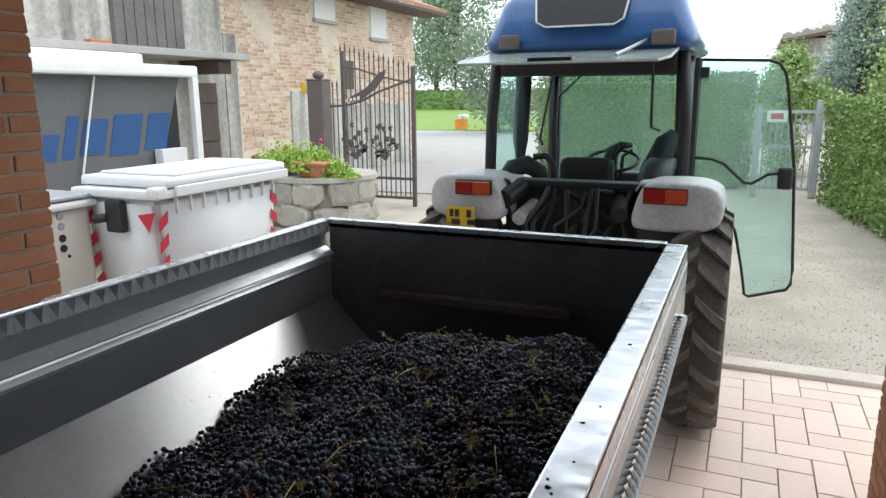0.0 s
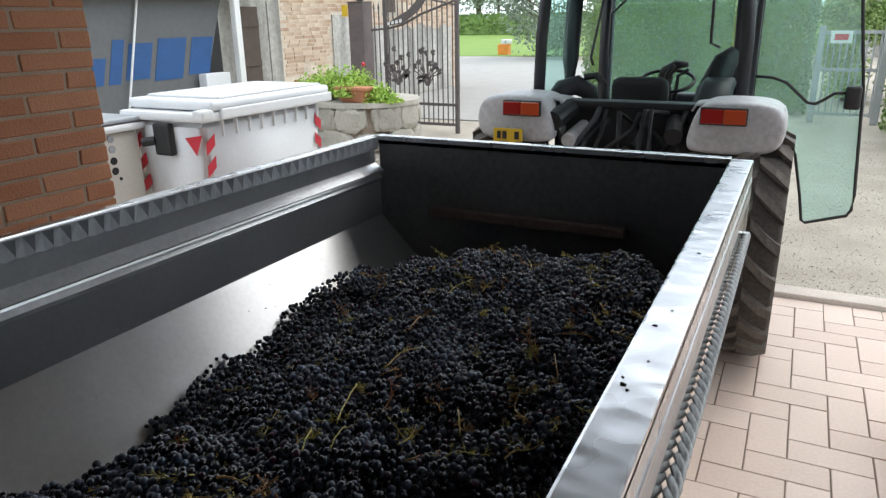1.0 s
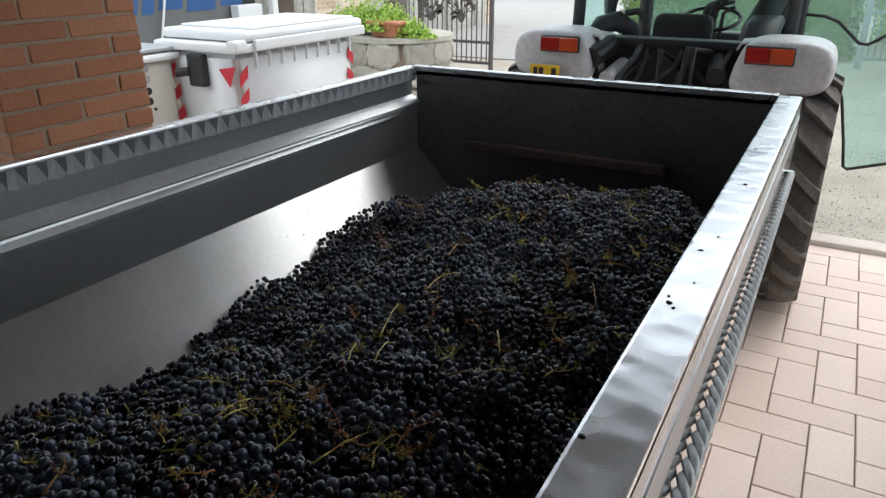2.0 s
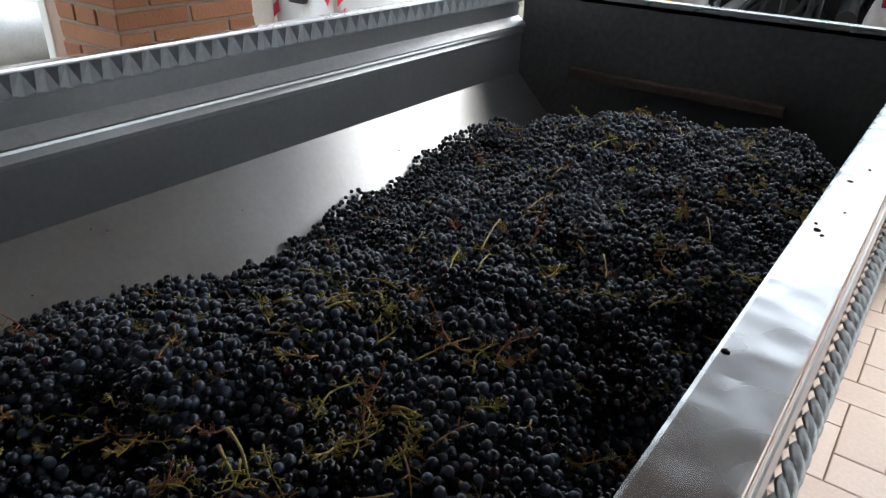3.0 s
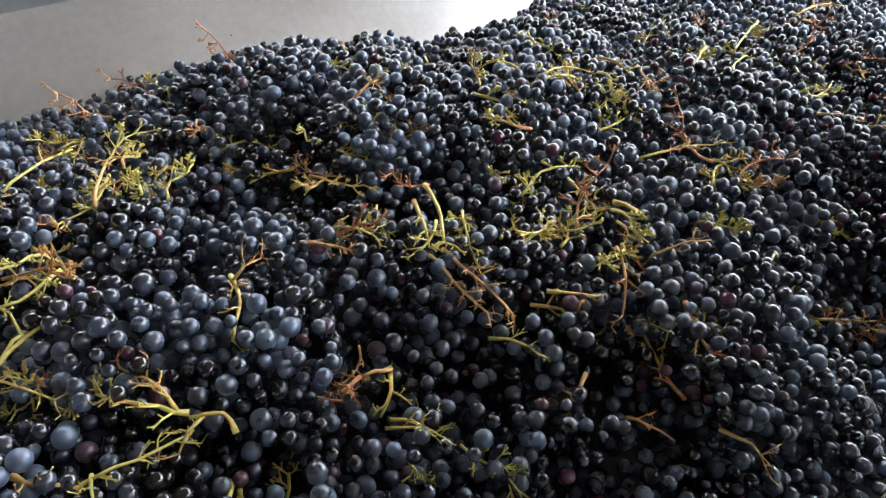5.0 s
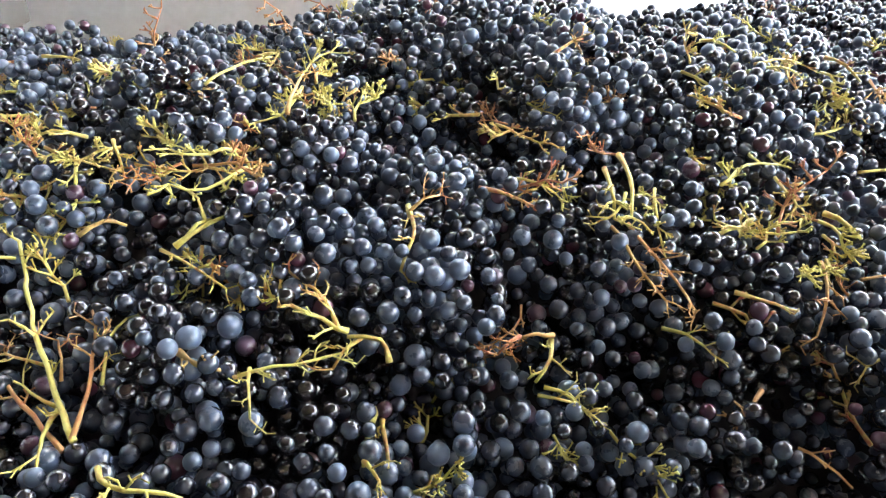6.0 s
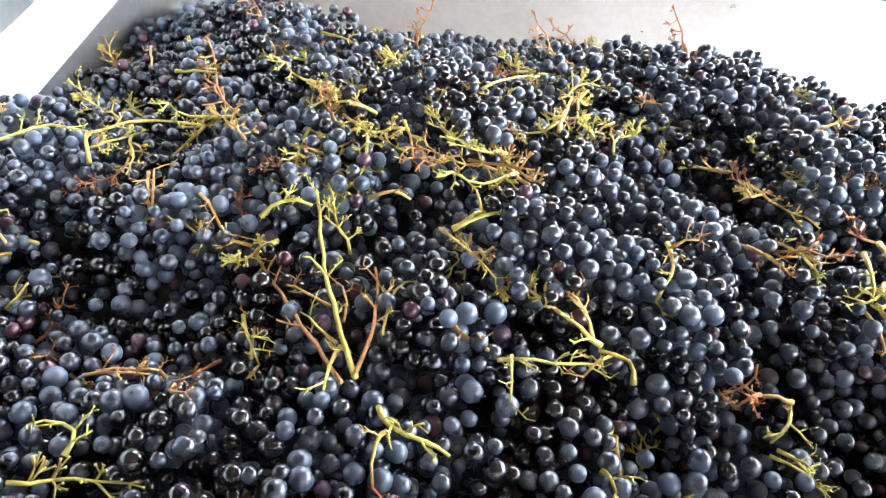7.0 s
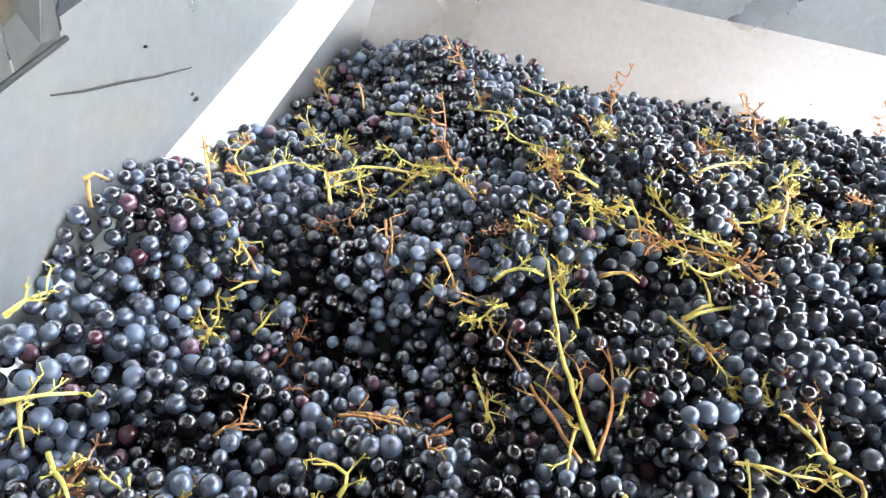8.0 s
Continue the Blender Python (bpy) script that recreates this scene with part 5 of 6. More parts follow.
def box_truck():
    t = thing("curtain_truck", "low white-framed truck body with a grey tarpaulin side", "truck", (-5.3, 0.42, 0))
    part("roof", B((-1.7, 1.1, 2.02), (0.02, 4.24, 2.15), 0.03), "white_paint", t, "white roof edge")
    part("roof_box", B((-1.5, 1.4, 2.15), (-0.1, 3.55, 2.26), 0.03), "white_paint", t)
    part("corner_post", B((-0.06, 4.14, 0.75), (0.02, 4.23, 2.02), 0.01), "white_paint", t)
    bm = bmesh.new()
    plate(bm, [(1.15, 0.80), (3.66, 0.80), (4.12, 2.02), (1.15, 2.02)], 0.03, lambda u, v, w: Vector((-0.20 + w, u, v)))
    part("tarpaulin", bm, "tarp", t, "taut grey tarpaulin with blue print")
    # black sheet that stands for the dark gap beside the tarpaulin
    part("gap_shade", B((-0.30, 3.3, 0.80), (-0.25, 4.135, 2.015)), "black", t)
    part("bed", B((-1.7, 1.1, 0.62), (0.0, 4.3, 0.80), 0.02), "galv", t)
    part("cabinet", B((-0.14, 3.62, 0.80), (-0.02, 4.0, 1.22), 0.01), "white_plastic", t)
    for y in (1.7, 3.7):
        w = part("wheel", cyl(bmesh.new(), (-0.3, y, 0.36), (-0.1, y, 0.36), 0.36, seg=24), "tyre", t)
    part("strap", cyl(bmesh.new(), (-0.14, 2.92, 2.01), (-0.12, 2.62, 0.95), 0.012, seg=6), "white_paint", t, "white strap")
    # plain blue slanted shapes of the printed mark
    def bar(outline):
        bm = bmesh.new()
        plate(bm, [(y + (z - 1.2) * 0.28, z) for y, z in outline], 0.004, lambda u, v, w: Vector((-0.168 + w, u, v)))
        part("mark_bar", bm, "blue_mark", t)
    for y, w, z0, z1 in ((2.06, 0.34, 1.19, 1.45), (2.46, 0.14, 1.19, 1.62), (2.66, 0.30, 1.22, 1.58), (3.03, 0.39, 1.19, 1.62), (3.50, 0.32, 1.22, 1.62)):
        bar([(y, z0), (y + w, z0), (y + w, z1), (y, z1)])


box_truck()


# ==== house, gate and planter ====
def house():
    t = thing("old_house", "old brick and plaster farmhouse with weathered shutters", "house", (-8, 0, 0))
    wall = part("brick_wall", B((-6, 8.3, 0), (-0.012, 16.2, 4.05)), "lime_mortar", t, "weathered ochre brick wall with patched plaster")
    part("plaster_wall", B((-5, -4.0, 0), (0.03, 8.29, 5.2)), "plaster", t, "stained pale plaster wall")
    part("corner_strip", B((0.0, 8.30, 0), (0.05, 8.62, 2.9)), "plaster", t)
    part("canopy", B((0.03, 1.0, 2.38), (1.05, 7.75, 2.48), 0.01), "concrete", t, "thin mossy canopy slab")
    part("canopy_beam", B((0.03, 7.2, 2.16), (0.85, 7.5, 2.38), 0.01), "wood", t)
    d = part("shutter_door", B((0.04, 7.42, 0.05), (0.10, 7.98, 2.03), 0.01), "wood", t, "brown wooden shutter door")
    for k in range(3):
        part("door_rail", B((0.10, 7.44, 0.4 + k * 0.65), (0.125, 7.96, 0.5 + k * 0.65), 0.005), "wood", d)
    s = part("loft_door", B((0.03, 5.9, 2.55), (0.08, 7.3, 5.0), 0.01), "old_wood", t, "grey weathered board door")
    for k in range(7):
        part("board", B((0.081, 5.92 + 0.2 * k, 2.57), (0.095, 6.1 + 0.2 * k, 4.95)), "old_wood", s)
    for y, z0, z1 in ((11.3, 3.42, 4.0), (13.75, 3.2, 4.0)):
        w = part("window", B((-0.1, y, z0), (0.02, y + 0.8, z1), 0.005), "white_paint", t, "pale closed window shutter")
        part("window_sill", B((0.0, y - 0.08, z0 - 0.07), (0.08, y + 0.88, z0), 0.005), "stone", w)
    w = part("window", B((-0.1, 12.35, 1.95), (0.02, 12.85, 2.6), 0.005), "wood", t, "small brown shuttered window")
    part("window_sill", B((0.0, 12.25, 1.88), (0.06, 12.95, 1.94), 0.005), "stone", w)
    part("plaster_patch", B((0.0, 10.3, 0), (0.02, 11.2, 1.9)), "plaster", t)
    bm = bmesh.new()
    top = [(11.22 + 0.24 * k, 1.62 + 0.16 * noise.noise(Vector((k * 0.37, 2, 0))) + 0.05 * math.sin(k * 2.3)) for k in range(20)]
    plate(bm, [(11.22, 0.02)] + top + [(15.78, 0.02)], 0.016, lambda u, v, w: Vector((0.006 + w, u, v)))
    part("plaster_patch", bm, "plaster", t, "ragged grey plaster skirt")
    bm = bmesh.new()
    plate(bm, [(0.75, 4.02), (0.75, 4.10), (-3.0, 5.4), (-6.7, 4.1), (-6.7, 4.02), (-3, 5.3)], 8.6, lambda u, v, w: Vector((u, 8.2 + w, v)))
    part("roof", bm, "roof_tile", t, "clay tile roof with an overhanging eave")
    part("soffit", B((0.0, 8.22, 3.93), (0.77, 16.82, 4.015), 0.01), "wood", t, "dark boarded eave")
    # courses of uneven bricks
    rr = random.Random(31)
    rest, count, shapes = bmesh.new(), 0, []
    for k in range(8):
        bm = B((-0.02, -0.118 - 0.01 * (k % 4), -0.029), (0.004 + 0.0035 * (k % 3), 0.118 + 0.01 * (k % 4), 0.029), 0.004)
        for v in bm.verts:
            v.co += Vector((0, rr.uniform(-0.008, 0.008), rr.uniform(-0.005, 0.005)))
        shapes.append(mesh_of("brick", bm, "old_brick"))
    holes = ((11.2, 12.2, 3.35, 4.1), (13.65, 14.65, 3.12, 4.1), (12.25, 12.95, 1.88, 2.66), (10.3, 11.2, 0, 1.9), (8.3, 8.66, 0, 2.9))
    for row in range(55):
        z = 0.03 + row * 0.073
        y = 8.32 + (row % 2) * 0.12
        while y < 16.0:
            k = rr.randrange(8)
            w = 0.25 + 0.02 * (k % 4) - (0.10 if rr.random() < 0.3 else 0)
            c = y + w / 2
            y += w + rr.uniform(0.004, 0.014)
            lost = noise.noise(Vector((c * 0.8, z * 0.9, 3))) + 0.5 * noise.noise(Vector((c * 2.6, z * 2.6, 7))) > 0.30
            if lost or any(y0 - 0.12 < c < y1 + 0.12 and z0 - 0.04 < z < z1 + 0.04 for y0, y1, z0, z1 in holes):
                continue
            if count < 300 and 8.6 < c < 11.2 and 1.5 < z < 4.0:
                ob = new("brick", shapes[k])
                ob.parent = wall
                ob.matrix_basis = Matrix.Translation((rr.uniform(-0.014, -0.006), c, z + rr.uniform(-0.004, 0.004)))
                count += 1
            else:
                d = rr.uniform(-0.012, 0.006)
                box(rest, (-0.02, c - w / 2 + 0.006, z - 0.031 + rr.uniform(0, 0.006)), (d, c + w / 2 - 0.006, z + 0.031 - rr.uniform(0, 0.006)))
    part("bricks", rest, "old_brick", wall)["kind"] = "stuff"
    part("pot", B((0.5, 5.0, 2.481), (0.65, 5.35, 2.56), 0.02), "terracotta", t)


house()


def iron_gate():
    t = thing("iron_gate", "open wrought-iron gate with spear bars and scrollwork", "gate", (-5.87, 8.42, 0), 0)
    L = 1.58
    part("end_stile", B((L - 0.03, -0.03, -0.02), (L + 0.03, 0.03, 2.25), 0.004), "iron", t)
    part("hinge_stile", B((0.25, -0.025, 0.06), (0.30, 0.025, 2.52), 0.004), "iron", t)
    for z in (0.10, 0.42):
        part("rail", B((0.0, -0.02, z), (L, 0.02, z + 0.045), 0.003), "iron", t)
    part("rail", tube(bmesh.new(), [(0.0, 0, 1.62), (0.3, 0, 1.64), (0.6, 0, 1.70), (0.95, 0, 1.86), (L, 0, 2.06)], 0.02, 6), "iron", t)
    part("rail", tube(bmesh.new(), [(0.28, 0, 2.28), (0.6, 0, 2.22), (1.0, 0, 2.10), (L, 0, 1.98)], 0.016, 6), "iron", t)
    bm = bmesh.new()
    plate(bm, [(0.30, 1.68), (0.62, 1.72), (0.90, 1.90), (1.06, 2.08), (1.10, 2.20), (0.98, 2.16), (0.72, 1.92), (0.42, 1.78)], 0.012, lambda u, v, w: Vector((u, -0.03 + w, v)))
    part("banner", bm, "iron", t, "curved dark iron banner plate")
    for k in range(4):
        bm = bmesh.new()
        plate(bm, [(0.33 + k * 0.075, 1.695 + k * 0.012), (0.375 + k * 0.075, 1.70 + k * 0.012), (0.375 + k * 0.075, 1.745 + k * 0.016), (0.33 + k * 0.075, 1.735 + k * 0.016)], 0.004, lambda u, v, w: Vector((u, -0.036 + w, v)))
        part("banner_mark", bm, "white_paint", t)
    for k in range(17):
        x = 0.06 + k * 0.09
        top = 1.95 if x < 0.24 else 2.52 - 0.25 * (x - 0.3) + 0.03 * (k % 2)
        bm = cyl(bmesh.new(), (x, 0, 0.1), (x, 0, top), 0.011, seg=8)
        cyl(bm, (x, 0, top), (x, 0, top + 0.11), 0.02, 0.002, seg=8)
        part("bar", bm, "iron", t)
    rr = random.Random(3)
    for c in (0.50, 1.05):
        for k in range(9):
            lean = (k - 4) * 0.055 + rr.uniform(-0.015, 0.015)
            top = 1.36 - 0.5 * abs(lean) - rr.uniform(0, 0.32)
            way = [(c + lean * 0.1, -0.025, 0.74), (c + lean * 0.5, -0.028, 0.90), (c + lean * 1.1, -0.03, (0.9 + top) / 2), (c + lean, -0.03, top)]
            stem = part("scroll", tube(bmesh.new(), way, 0.009, 5), "iron", t)
            bm = bmesh.new()
            for j in range(6):
                a = j * math.pi / 3 + rr.uniform(-0.2, 0.2)
                q = 0.028 * (j > 0)
                bmesh.ops.create_icosphere(bm, subdivisions=1, radius=0.024, matrix=Matrix.Translation((c + lean + q * math.cos(a), -0.03, top + q * math.sin(a))))
            part("iron_flower", bm, "iron", stem, "", True)
        for k in range(10):
            x, z, a = c + rr.uniform(-0.20, 0.20), rr.uniform(0.80, 1.04), rr.uniform(-0.8, 0.8)
            u = Vector((math.cos(a), 0, math.sin(a)))
            v = Vector((-u.z, 0, u.x))
            m = Vector((x, -0.032, z))
            leaf = [m - u * 0.06, m - u * 0.02 + v * 0.026, m + u * 0.03 + v * 0.022, m + u * 0.07, m + u * 0.03 - v * 0.022, m - u * 0.02 - v * 0.026]
            bm = bmesh.new()
            bm.faces.new([bm.verts.new(p) for p in leaf])
            thicken(bm, 0.006)
            part("iron_leaf", bm, "iron", t)
    p = thing("gate_post", "dark square gate post with a flattened ball finial", "gate post", (-6.08, 8.42, 0))
    part("shaft", B((-0.145, -0.145, 0), (0.145, 0.145, 2.05), 0.012), "post_paint", p)
    part("cap", B((-0.155, -0.155, 2.05), (0.155, 0.155, 2.075), 0.01), "iron", p)
    bm = bmesh.new()
    bmesh.ops.create_uvsphere(bm, u_segments=16, v_segments=10, radius=0.10, matrix=Matrix.Translation((0, 0, 2.145)) @ Matrix.Diagonal((1, 1, 0.72, 1)))
    part("finial", bm, "post_paint", p, "flattened dark ball", True)
    part("call_box", B((-0.21, -0.24, 1.84), (-0.13, -0.17, 2.02), 0.01), "plate", p, "small yellow box")


iron_gate()


def planter():
    t = thing("stone_planter", "low planter of rough grey field stones", "planter", (-4.08, 5.35, 0))
    rr = random.Random(11)
    bm = bmesh.new()
    cyl(bm, (0, 0, 0), (0, 0, 0.82), 0.62, 0.60, seg=24)
    part("core", bm, "mortar", t)
    for row in range(3):
        n = 10
        for k in range(n):
            a = 2 * math.pi * (k + 0.5 * (row % 2) + rr.uniform(-0.15, 0.15)) / n
            bm = bmesh.new()
            bmesh.ops.create_icosphere(bm, subdivisions=3, radius=1.0)
            sx, sz = rr.uniform(0.21, 0.27), rr.uniform(0.13, 0.19)
            for v in bm.verts:
                p = v.co.copy()
                q = Vector([math.copysign(abs(c) ** 0.6, c) for c in p])
                j = noise.noise(p * 1.6 + Vector((k * 3.1, row * 5.7, 0))) * 0.22 + noise.noise(p * 4 + Vector((k, row, 2))) * 0.1
                v.co = Vector((q.x * 0.10, q.y * sx, q.z * sz)) * (0.82 + j)
            bmesh.ops.rotate(bm, verts=bm.verts[:], cent=(0, 0, 0), matrix=Matrix.Rotation(a, 3, "Z"))
            bmesh.ops.translate(bm, verts=bm.verts[:], vec=(0.60 * math.cos(a), 0.60 * math.sin(a), 0.15 + row * 0.27))
            part("stone", bm, "stone", t)
    bm = bmesh.new()
    cyl(bm, (0, 0, 0.82), (0, 0, 0.87), 0.69, 0.68, seg=28)
    part("coping", bm, "stone", t, "flat pale coping slab")
    pot = thing("flower_pot", "terracotta trough on the stone planter", "pot", (-3.93, 4.92, 0.871))
    bm = bmesh.new()
    a = [(-0.16, -0.07, 0), (0.16, -0.07, 0), (0.16, 0.07, 0), (-0.16, 0.07, 0)]
    b = [(-0.2, -0.1, 0.16), (0.2, -0.1, 0.16), (0.2, 0.1, 0.16), (-0.2, 0.1, 0.16)]
    va, vb = [bm.verts.new(p) for p in a], [bm.verts.new(p) for p in b]
    bm.faces.new(va[::-1]), bm.faces.new(vb)
    for i in range(4):
        bm.faces.new((va[i], va[(i + 1) % 4], vb[(i + 1) % 4], vb[i]))
    bmesh.ops.bevel(bm, geom=bm.edges[:], offset=0.015, segments=2, affect="EDGES")
    part("trough", bm, "terracotta", pot)
    part("lip", B((-0.215, -0.115, 0.14), (0.215, 0.115, 0.175), 0.01), "terracotta", pot)
    plants = thing("potted_flowers", "bright green feathery flowering plants with few red blooms", "plants", (-4.16, 5.12, 0.871))
    pts = []
    for cx, cy, cz, r in ((-0.52, 0.0, 0.16, 0.22), (-0.22, 0.0, 0.22, 0.25), (0.08, 0.02, 0.24, 0.24), (0.42, -0.05, 0.14, 0.18), (0.15, -0.22, 0.22, 0.12), (-0.35, -0.1, 0.18, 0.2), (0.58, -0.02, 0.08, 0.12)):
        p = rng.normal(size=(2600, 3)) * r * 0.44
        p[:, 2] = np.abs(p[:, 2]) * 0.9
        pts.append(p + (cx, cy, cz - 0.15))
    pts = np.concatenate(pts)
    pts[:, 2] = np.maximum(pts[:, 2], 0.005)
    ob = new("foliage", leaves("foliage", pts, 0.046, "leaf_bright"))
    ob.parent = plants
    tagged(ob, kind="stuff")
    for p in ((0.30, -0.1, 0.42), (-0.68, -0.1, 0.2)):
        bm = bmesh.new()
        bmesh.ops.create_icosphere(bm, subdivisions=1, radius=0.028, matrix=Matrix.Translation(p))
        part("bloom", bm, "red", plants)
        part("flower_stalk", cyl(bmesh.new(), (p[0], p[1], 0), p, 0.004, seg=5), "leaf_bright", plants)


planter()


# ==== hedges, trees, far things ====
def hedge(name, label, lo, hi, n, size, fuzz=0.1, leaf="hedge", at=(0, 0, 0), rz=0):
    t = thing(name, label, "hedge", at, rz)
    bm = B((lo[0] + 0.12, lo[1] + 0.12, lo[2]), (hi[0] - 0.12, hi[1] - 0.12, hi[2] - 0.12), 0.1)
    core = part("core", bm, "hedge", t)
    d = np.subtract(hi, lo)
    areas = np.array([d[1] * d[2], d[1] * d[2], d[0] * d[2], d[0] * d[2], d[0] * d[1]])
    face = rng.choice(5, n, p=areas / areas.sum())
    p = rng.uniform(0, 1, (n, 3)) * d + lo
    depth = rng.exponential(0.05, n)
    bumps = 0.06 * np.sin(p[:, 0] * 5 + p[:, 2] * 4) + 0.05 * np.sin(p[:, 1] * 4.3 + p[:, 2] * 7) + rng.normal(0, fuzz * 0.4, n)
    for k, (ax, val, sg) in enumerate(((0, lo[0], 1), (0, hi[0], -1), (1, lo[1], 1), (1, hi[1], -1), (2, hi[2], -1))):
        m = face == k
        p[m, ax] = val + sg * (depth[m] + bumps[m] * 0.6)
    p[:, 2] = np.maximum(p[:, 2], 0.02)
    ob = new("leaves", leaves("leaves", p, size, leaf))
    ob.parent = t
    tagged(ob, kind="stuff")


hedge("side_hedge", "dense clipped green hedge along the gravel path", (0, -7.2, 0), (1.6, 0, 1.70), 46000, 0.062, at=(1.86, 11.25, 0), rz=8.6)
hedge("far_hedge", "tall clipped green hedge behind the tractor", (-3.4, 12.5, 0), (0.75, 13.9, 2.15), 22000, 0.07, leaf="hedge_pale")
hedge("field_hedge", "low dark green hedge along the far lawn", (-60, 80, 0), (-14, 82, 2.3), 9000, 0.4, 0.5)


def tree(name, label, at, height, radius, n, size, material="leaf", conifer=False, low=0.3):
    t = thing(name, label, "tree", at, group="trees round the yard")
    rr = random.Random(int(at[0] * 10 + at[1]))
    top = height * 0.75
    part("trunk", tube(bmesh.new(), [(0, 0, 0), (0.1 * radius * rr.uniform(-1, 1), 0, height * 0.35), (0.05 * radius, 0.05, top)], [height * 0.03, height * 0.022, height * 0.006], 8), "bark", t)
    clumps = []
    k = 26
    for i in range(k):
        f = rr.uniform(low, 1)
        rad = radius * (1.05 - f if conifer else math.sin(math.pi * min(1, 0.12 + 0.85 * (f - low) / (1 - low))) ** 0.6) * rr.uniform(0.35, 1.0)
        a = rr.uniform(0, 6.3)
        c = (rad * math.cos(a), rad * math.sin(a), height * f * 0.95)
        clumps.append(c)
        if i < 12:
            part("limb", tube(bmesh.new(), [(0, 0, height * f * 0.65), (c[0] * 0.5, c[1] * 0.5, height * f * 0.78), (c[0] * 0.95, c[1] * 0.95, c[2])], [height * 0.009, height * 0.006, height * 0.002], 5), "bark", t)
    pts = np.concatenate([rng.normal(size=(n // k, 3)) * radius * (0.17 if conifer else 0.22) + c for c in clumps])
    pts[:, 2] = np.maximum(pts[:, 2], 0.1)
    ob = new("crown", leaves("crown", pts, size, material))
    ob.parent = t
    tagged(ob, kind="stuff")


tree("broadleaf_tree", "tall airy grey-green tree beyond the lawn", (-34.5, 84, 0), 17.5, 7.4, 9000, 0.46, low=0.34)
tree("broadleaf_tree", "tall airy grey-green tree beyond the lawn", (-41, 92, 0), 15.0, 6.5, 5000, 0.5, low=0.34)
tree("broadleaf_tree", "round dark green tree at the road", (-10.4, 30.5, 0), 5.2, 2.2, 6000, 0.18, low=0.12)
tree("conifer", "blue-grey conifer above the hedge", (3.05, 17, 0), 4.9, 1.25, 40000, 0.07, "conifer", conifer=True, low=0.1)
tree("garden_tree", "light green garden tree above the hedge", (5.1, 15, 0), 5.4, 1.9, 30000, 0.10, "leaf_light", low=0.15)
tree("yellow_shrub", "yellow-green broad-leaved shrub over the fence", (1.50, 15.4, 0), 2.75, 0.66, 13000, 0.085, "leaf_light", low=0.1)


def far_house():
    t = thing("far_house", "distant house with a low clay tile roof", "house", (6.6, 34, -0.85))
    part("wall", B((-4, 0, 0), (9, 7, 5.0)), "plaster", t, "pale plaster wall")
    bm = bmesh.new()
    plate(bm, [(-4.8, 4.9), (2.0, 6.1), (9.8, 4.9), (9.8, 5.15), (2.0, 6.35), (-4.8, 5.15)], 8, lambda u, v, w: Vector((u, -0.5 + w, v)))
    roof = part("roof", bm, "stone", t, "grey weathered tile roof")
    for k in range(27):
        x = -4.6 + 0.25 * k
        z = 5.17 + 1.2 * (x + 4.8) / 6.8
        part("tile_row", cyl(bmesh.new(), (x, -0.56, z), (x, 3.5, z + 0.25), 0.085, seg=8), "white_paint" if k % 3 else "stone", roof)
    part("gutter", tube(bmesh.new(), [(-4.85, -0.6, 4.86), (2.0, -0.6, 6.04), (9.8, -0.6, 4.86)], 0.09, 8), "wood", t)


far_house()


def garden_gate():
    t = thing("garden_gate", "pale grey metal garden gate with a small sign", "gate", (1.60, 11.72, 0))
    part("post", B((0.16, -0.06, 0), (0.28, 0.06, 1.67), 0.01), "galv", t)
    part("post", B((-0.78, -0.05, 0), (-0.68, 0.05, 1.58), 0.01), "galv", t)
    for z in (0.12, 0.85, 1.45):
        part("rail", B((-0.70, -0.02, z), (0.17, 0.02, z + 0.05)), "galv", t)
    for k in range(9):
        part("bar", cyl(bmesh.new(), (-0.62 + k * 0.095, 0, 0.1), (-0.62 + k * 0.095, 0, 1.5), 0.012, seg=8), "galv", t)
    s = part("sign", B((-0.60, -0.045, 1.30), (-0.28, -0.025, 1.50)), "white_paint", t, "small white sign with red mark")
    part("sign_mark", B((-0.54, -0.052, 1.35), (-0.34, -0.046, 1.45)), "red", s)


garden_gate()


def roadside_box():
    t = thing("roadside_box", "small orange box on the lawn edge", "box", (-13.4, 33.2, 0))
    part("body", B((-0.28, -0.25, 0), (0.28, 0.25, 0.55), 0.04), "orange", t)
    part("lid", B((-0.10, -0.26, 0.55), (0.34, 0.26, 0.78), 0.05), "white_plastic", t)


roadside_box()


def gravel_stones():
    n = 9000
    x, y = rng.uniform(-0.6, 3.4, n), 3.0 + 7.0 * rng.uniform(0, 1, n) ** 1.6
    keep = x < 1.86 + (11.2 - y) * 0.15
    x, y = x[keep], y[keep]
    n = len(x)
    r = 0.0045 + 0.008 * rng.uniform(0, 1, n) ** 3 + 0.002 * (y > 5)
    v, f = ball_arrays(1)
    rot = random_rot(n)
    sc = np.stack([r, r * rng.uniform(0.6, 1, n), r * rng.uniform(0.4, 0.7, n)], 1)
    m = np.concatenate([rot * sc[:, None, :], np.stack([x, y, -0.0148 + r * 0.15], 1)[:, :, None]], 2)
    ob = tagged(new("gravel_pebbles", scatter("gravel_pebbles", v, f, m, "stones")), "loose pale gravel pebbles on the yard", "gravel", kind="stuff")


gravel_stones()

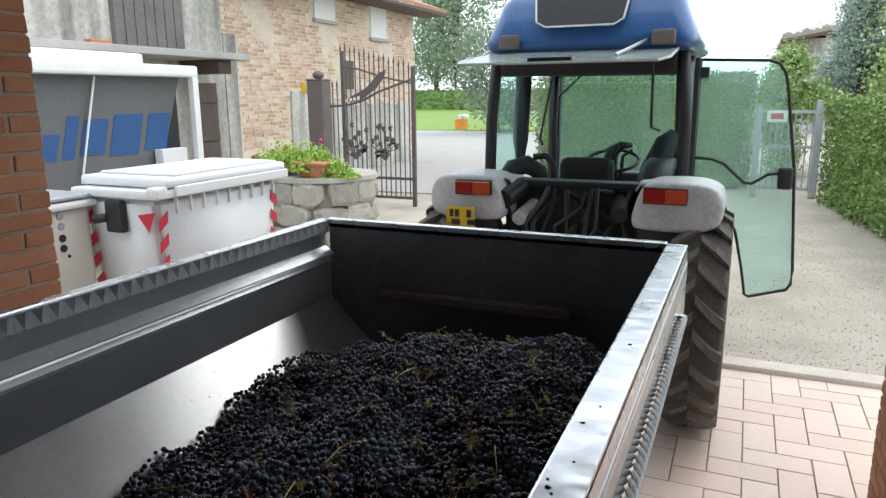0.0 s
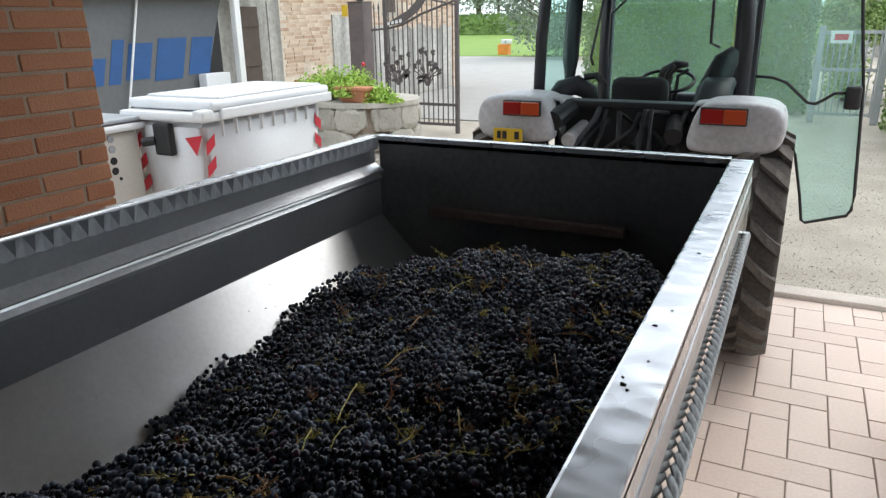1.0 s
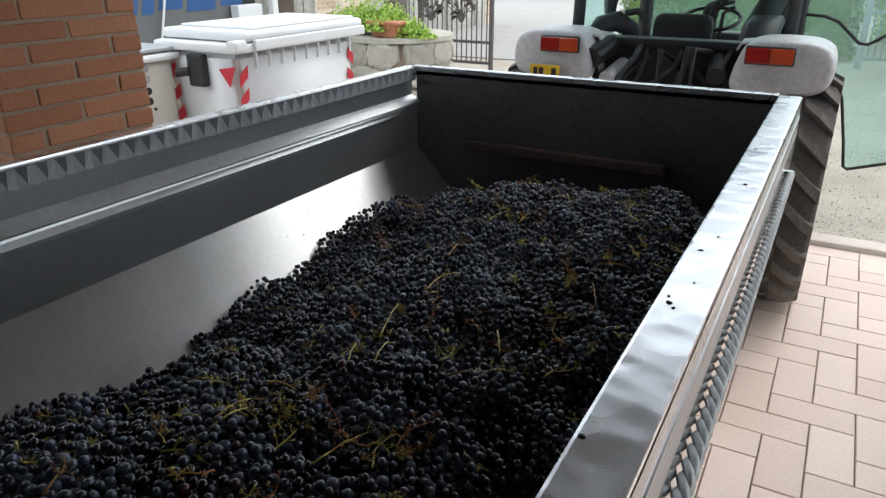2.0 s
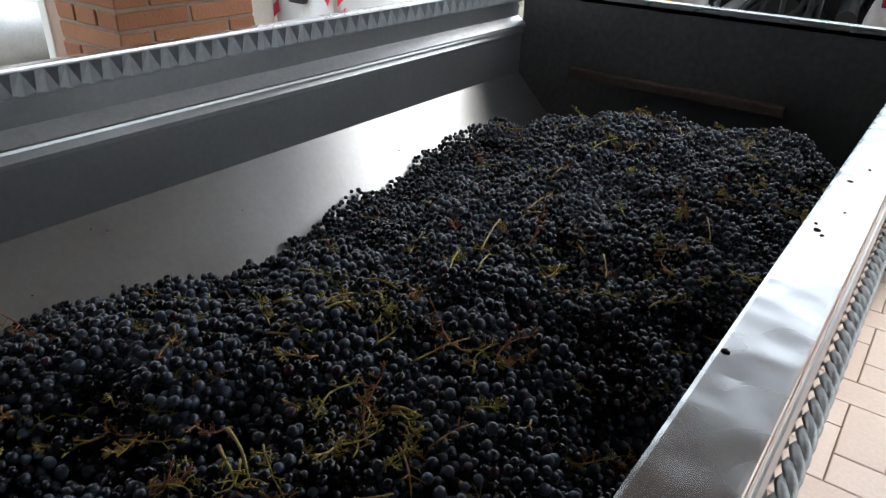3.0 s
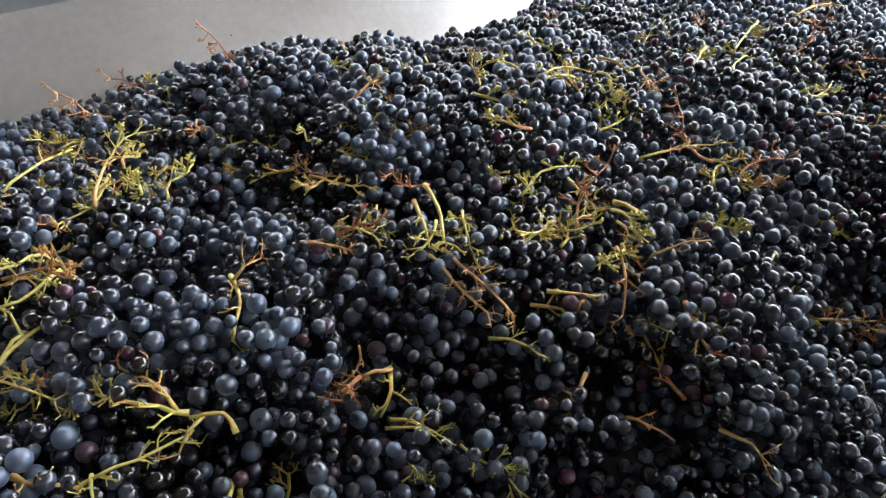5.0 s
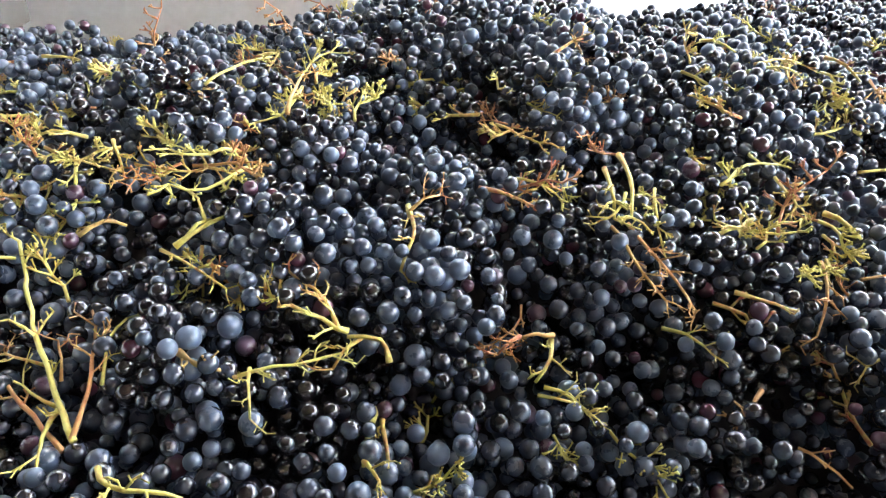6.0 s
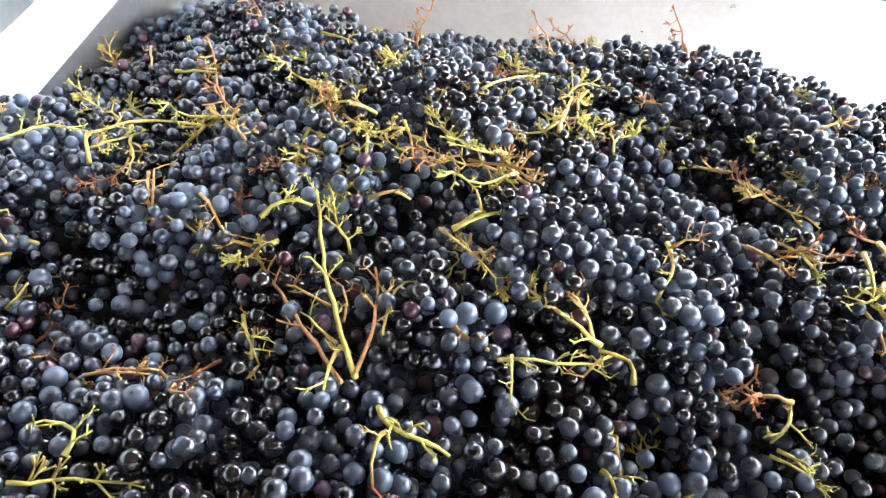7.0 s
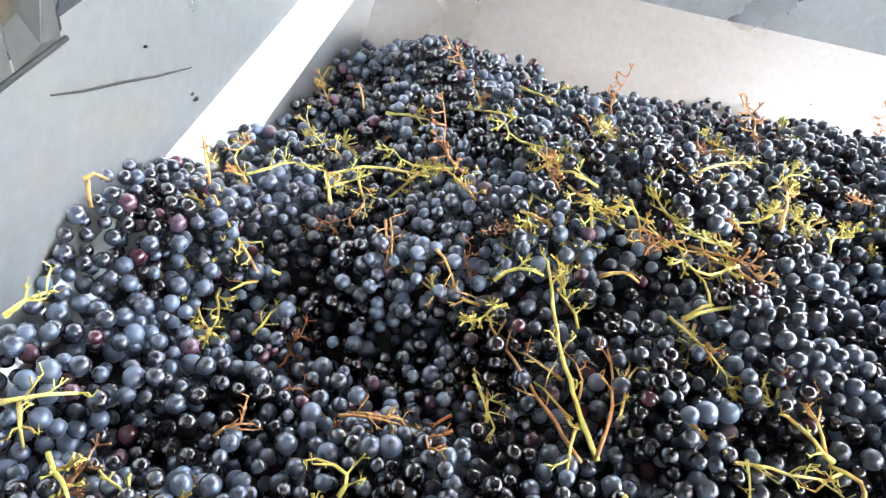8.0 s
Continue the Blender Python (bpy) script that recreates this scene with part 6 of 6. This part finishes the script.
def side_yard():
    """What shows between the pillar and the back wall."""
    p = thing("white_post", "slim cream-white painted post beside the brick pillar", "post", (-2.36, -0.60, 0))
    part("shaft", B((-0.03, -0.03, 0), (0.03, 0.03, 2.9), 0.01), "white_paint", p)
    for z in (1.06, 1.17):
        part("bolt", cyl(bmesh.new(), (0.0, 0.03, z), (0.0, 0.045, z), 0.012, seg=8), "galv", p)
    q = thing("brown_post", "brown timber post outside the porch", "post", (-2.75, -0.74, 0))
    part("shaft", tube(bmesh.new(), [(0.02, 0, 0), (0.0, 0, 1.4), (-0.02, 0, 2.9)], 0.035, 8), "brown_wood", q)
    k = thing("steel_tank", "dull silver tank lying on a low cradle", "tank", (-5.0, 0.42, 0))
    bm = cyl(bmesh.new(), (0, -0.75, 0.62), (0, 0.35, 0.62), 0.26, seg=28)
    bmesh.ops.bevel(bm, geom=[e for e in bm.edges if e.calc_length() < 0.1], offset=0.04, segments=3, affect="EDGES")
    part("drum", bm, "galv", k, "", True)
    for y in (-0.6, 0.2):
        part("band", cyl(bmesh.new(), (0, y, 0.62), (0, y + 0.05, 0.62), 0.265, seg=28), "white_paint", k)
        part("cradle", B((-0.2, y, 0), (0.2, y + 0.05, 0.42), 0.01), "wood", k)
    part("valve", cyl(bmesh.new(), (0.1, 0.2, 0.82), (0.12, 0.2, 0.98), 0.03, seg=10), "galv", k)


side_yard()
hedge("yard_shrub", "light green loose shrub behind the tank", (-6.4, -2.2, 0), (-5.6, 0.9, 0.95), 5000, 0.05, 0.3)

# ==== pillars, last ====
def brick_piece(lx, ly, lz, seed):
    rr = random.Random(seed)
    bm = bmesh.new()
    box(bm, (-lx / 2, -ly / 2, -lz / 2), (lx / 2, ly / 2, lz / 2))
    for v in bm.verts:
        v.co += Vector((rr.uniform(-0.0025, 0.0025), rr.uniform(-0.0025, 0.0025), rr.uniform(-0.002, 0.002)))
    bmesh.ops.bevel(bm, geom=bm.edges[:], offset=0.004, segments=1, affect="EDGES")
    return mesh_of("brick", bm, "brick")


def pillar(x0, x1, y0, y1, tz, name="pillar"):
    t = single(name, B((x0 + 0.006, y0 + 0.006, 0), (x1 - 0.006, y1 - 0.006, tz)), "mortar", "square pillar of orange-red bricks with recessed joints", "pillar", "structure")
    cache = {}

    def mesh_for(lx, ly, k):
        key = (round(lx, 3), round(ly, 3), k % 4)
        if key not in cache:
            cache[key] = brick_piece(lx, ly, 0.055, len(cache))
        return cache[key]

    rest, count, d = bmesh.new(), 0, 0.115
    rows = int(tz / 0.067)
    for r in range(rows):
        z = 0.006 + 0.0275 + r * 0.067
        if z + 0.03 > tz:
            break
        slots = []
        for face in range(4):
            along = (x0, x1) if face in (0, 2) else (y0, y1)
            ln = along[1] - along[0]
            a, b = along[0], along[1]
            if (face in (0, 2)) == (r % 2 == 0):
                a, b = a + d + 0.012, b - d - 0.012
            n = max(1, round((b - a) / 0.262))
            if (b - a) % 0.262 > 0.09 and face in (1, 3) and r % 2:
                n = max(1, n)
            w = (b - a - 0.012 * (n - 1)) / n
            for k in range(n):
                c = a + w / 2 + k * (w + 0.012)
                if face == 0:
                    slots.append((c, y0 + d / 2, w, d))
                elif face == 2:
                    slots.append((c, y1 - d / 2, w, d))
                elif face == 1:
                    slots.append((x1 - d / 2, c, d, w))
                else:
                    slots.append((x0 + d / 2, c, d, w))
        for k, (cx, cy, lx, ly) in enumerate(slots):
            if z < 2.6 and count < 300 and z > 0.5:
                ob = new("brick", mesh_for(lx, ly, r + k))
                ob.parent = t
                ob.matrix_basis = Matrix.Translation((cx, cy, z))
                count += 1
            else:
                box(rest, (cx - lx / 2, cy - ly / 2, z - 0.0275), (cx + lx / 2, cy + ly / 2, z + 0.0275))
    part("bricks", rest, "brick", t)["kind"] = "stuff"


pillar(-1.98, -1.60, -0.755, -0.21, 3.0)
pillar(1.315, 1.695, 0.92, 1.36, 3.0)


# ==== floor tiles, herringbone ====
def tiles():
    u, g = 0.16, 0.005

    def piece(lx, ly):
        bm = bmesh.new()
        box(bm, (g / 2, g / 2, -0.012), (lx - g / 2, ly - g / 2, 0.0))
        top = [e for e in bm.edges if all(v.co.z > -0.001 for v in e.verts)]
        bmesh.ops.bevel(bm, geom=top, offset=0.003, segments=1, affect="EDGES")
        return mesh_of("tile", bm, "tile")

    flat, tall = piece(2 * u, u), piece(u, 2 * u)
    count = 0
    rest = []
    for i in range(-24, 26):
        for j in range(-52, 22):
            k = (j - i) % 4
            x, y = i * u, j * u
            if k == 0:
                m, lx, ly = flat, 2 * u, u
            elif k == 1:
                m, lx, ly = tall, u, 2 * u
            else:
                continue
            X, Y = 0.003 + x, 0.105 + y
            if X + lx < -2.25 or X > 3.95 or Y + ly < -6.95 or Y > 2.78:
                continue
            if Y + ly > 2.815 or X < -2.29 or X + lx > 3.99 or Y < -6.99:
                cx, cy = max(X, -2.29), max(Y, -6.99)
                rest.append((cx, cy, min(X + lx, 3.99) - cx, min(Y + ly, 2.815) - cy))
                continue
            if 0.45 < X < 2.3 and Y > -0.6 and count < 300:
                ob = new("tile", m)
                ob.parent = floor
                ob.matrix_basis = Matrix.Translation((X, Y, random.uniform(-0.0008, 0.0008)))
                count += 1
            else:
                rest.append((X, Y, lx, ly))
    bm = bmesh.new()
    for X, Y, lx, ly in rest:
        box(bm, (X + g / 2, Y + g / 2, -0.012), (X + lx - g / 2, Y + ly - g / 2, 0.0))
    part("tiles", bm, "tile", floor)["kind"] = "stuff"


tiles()
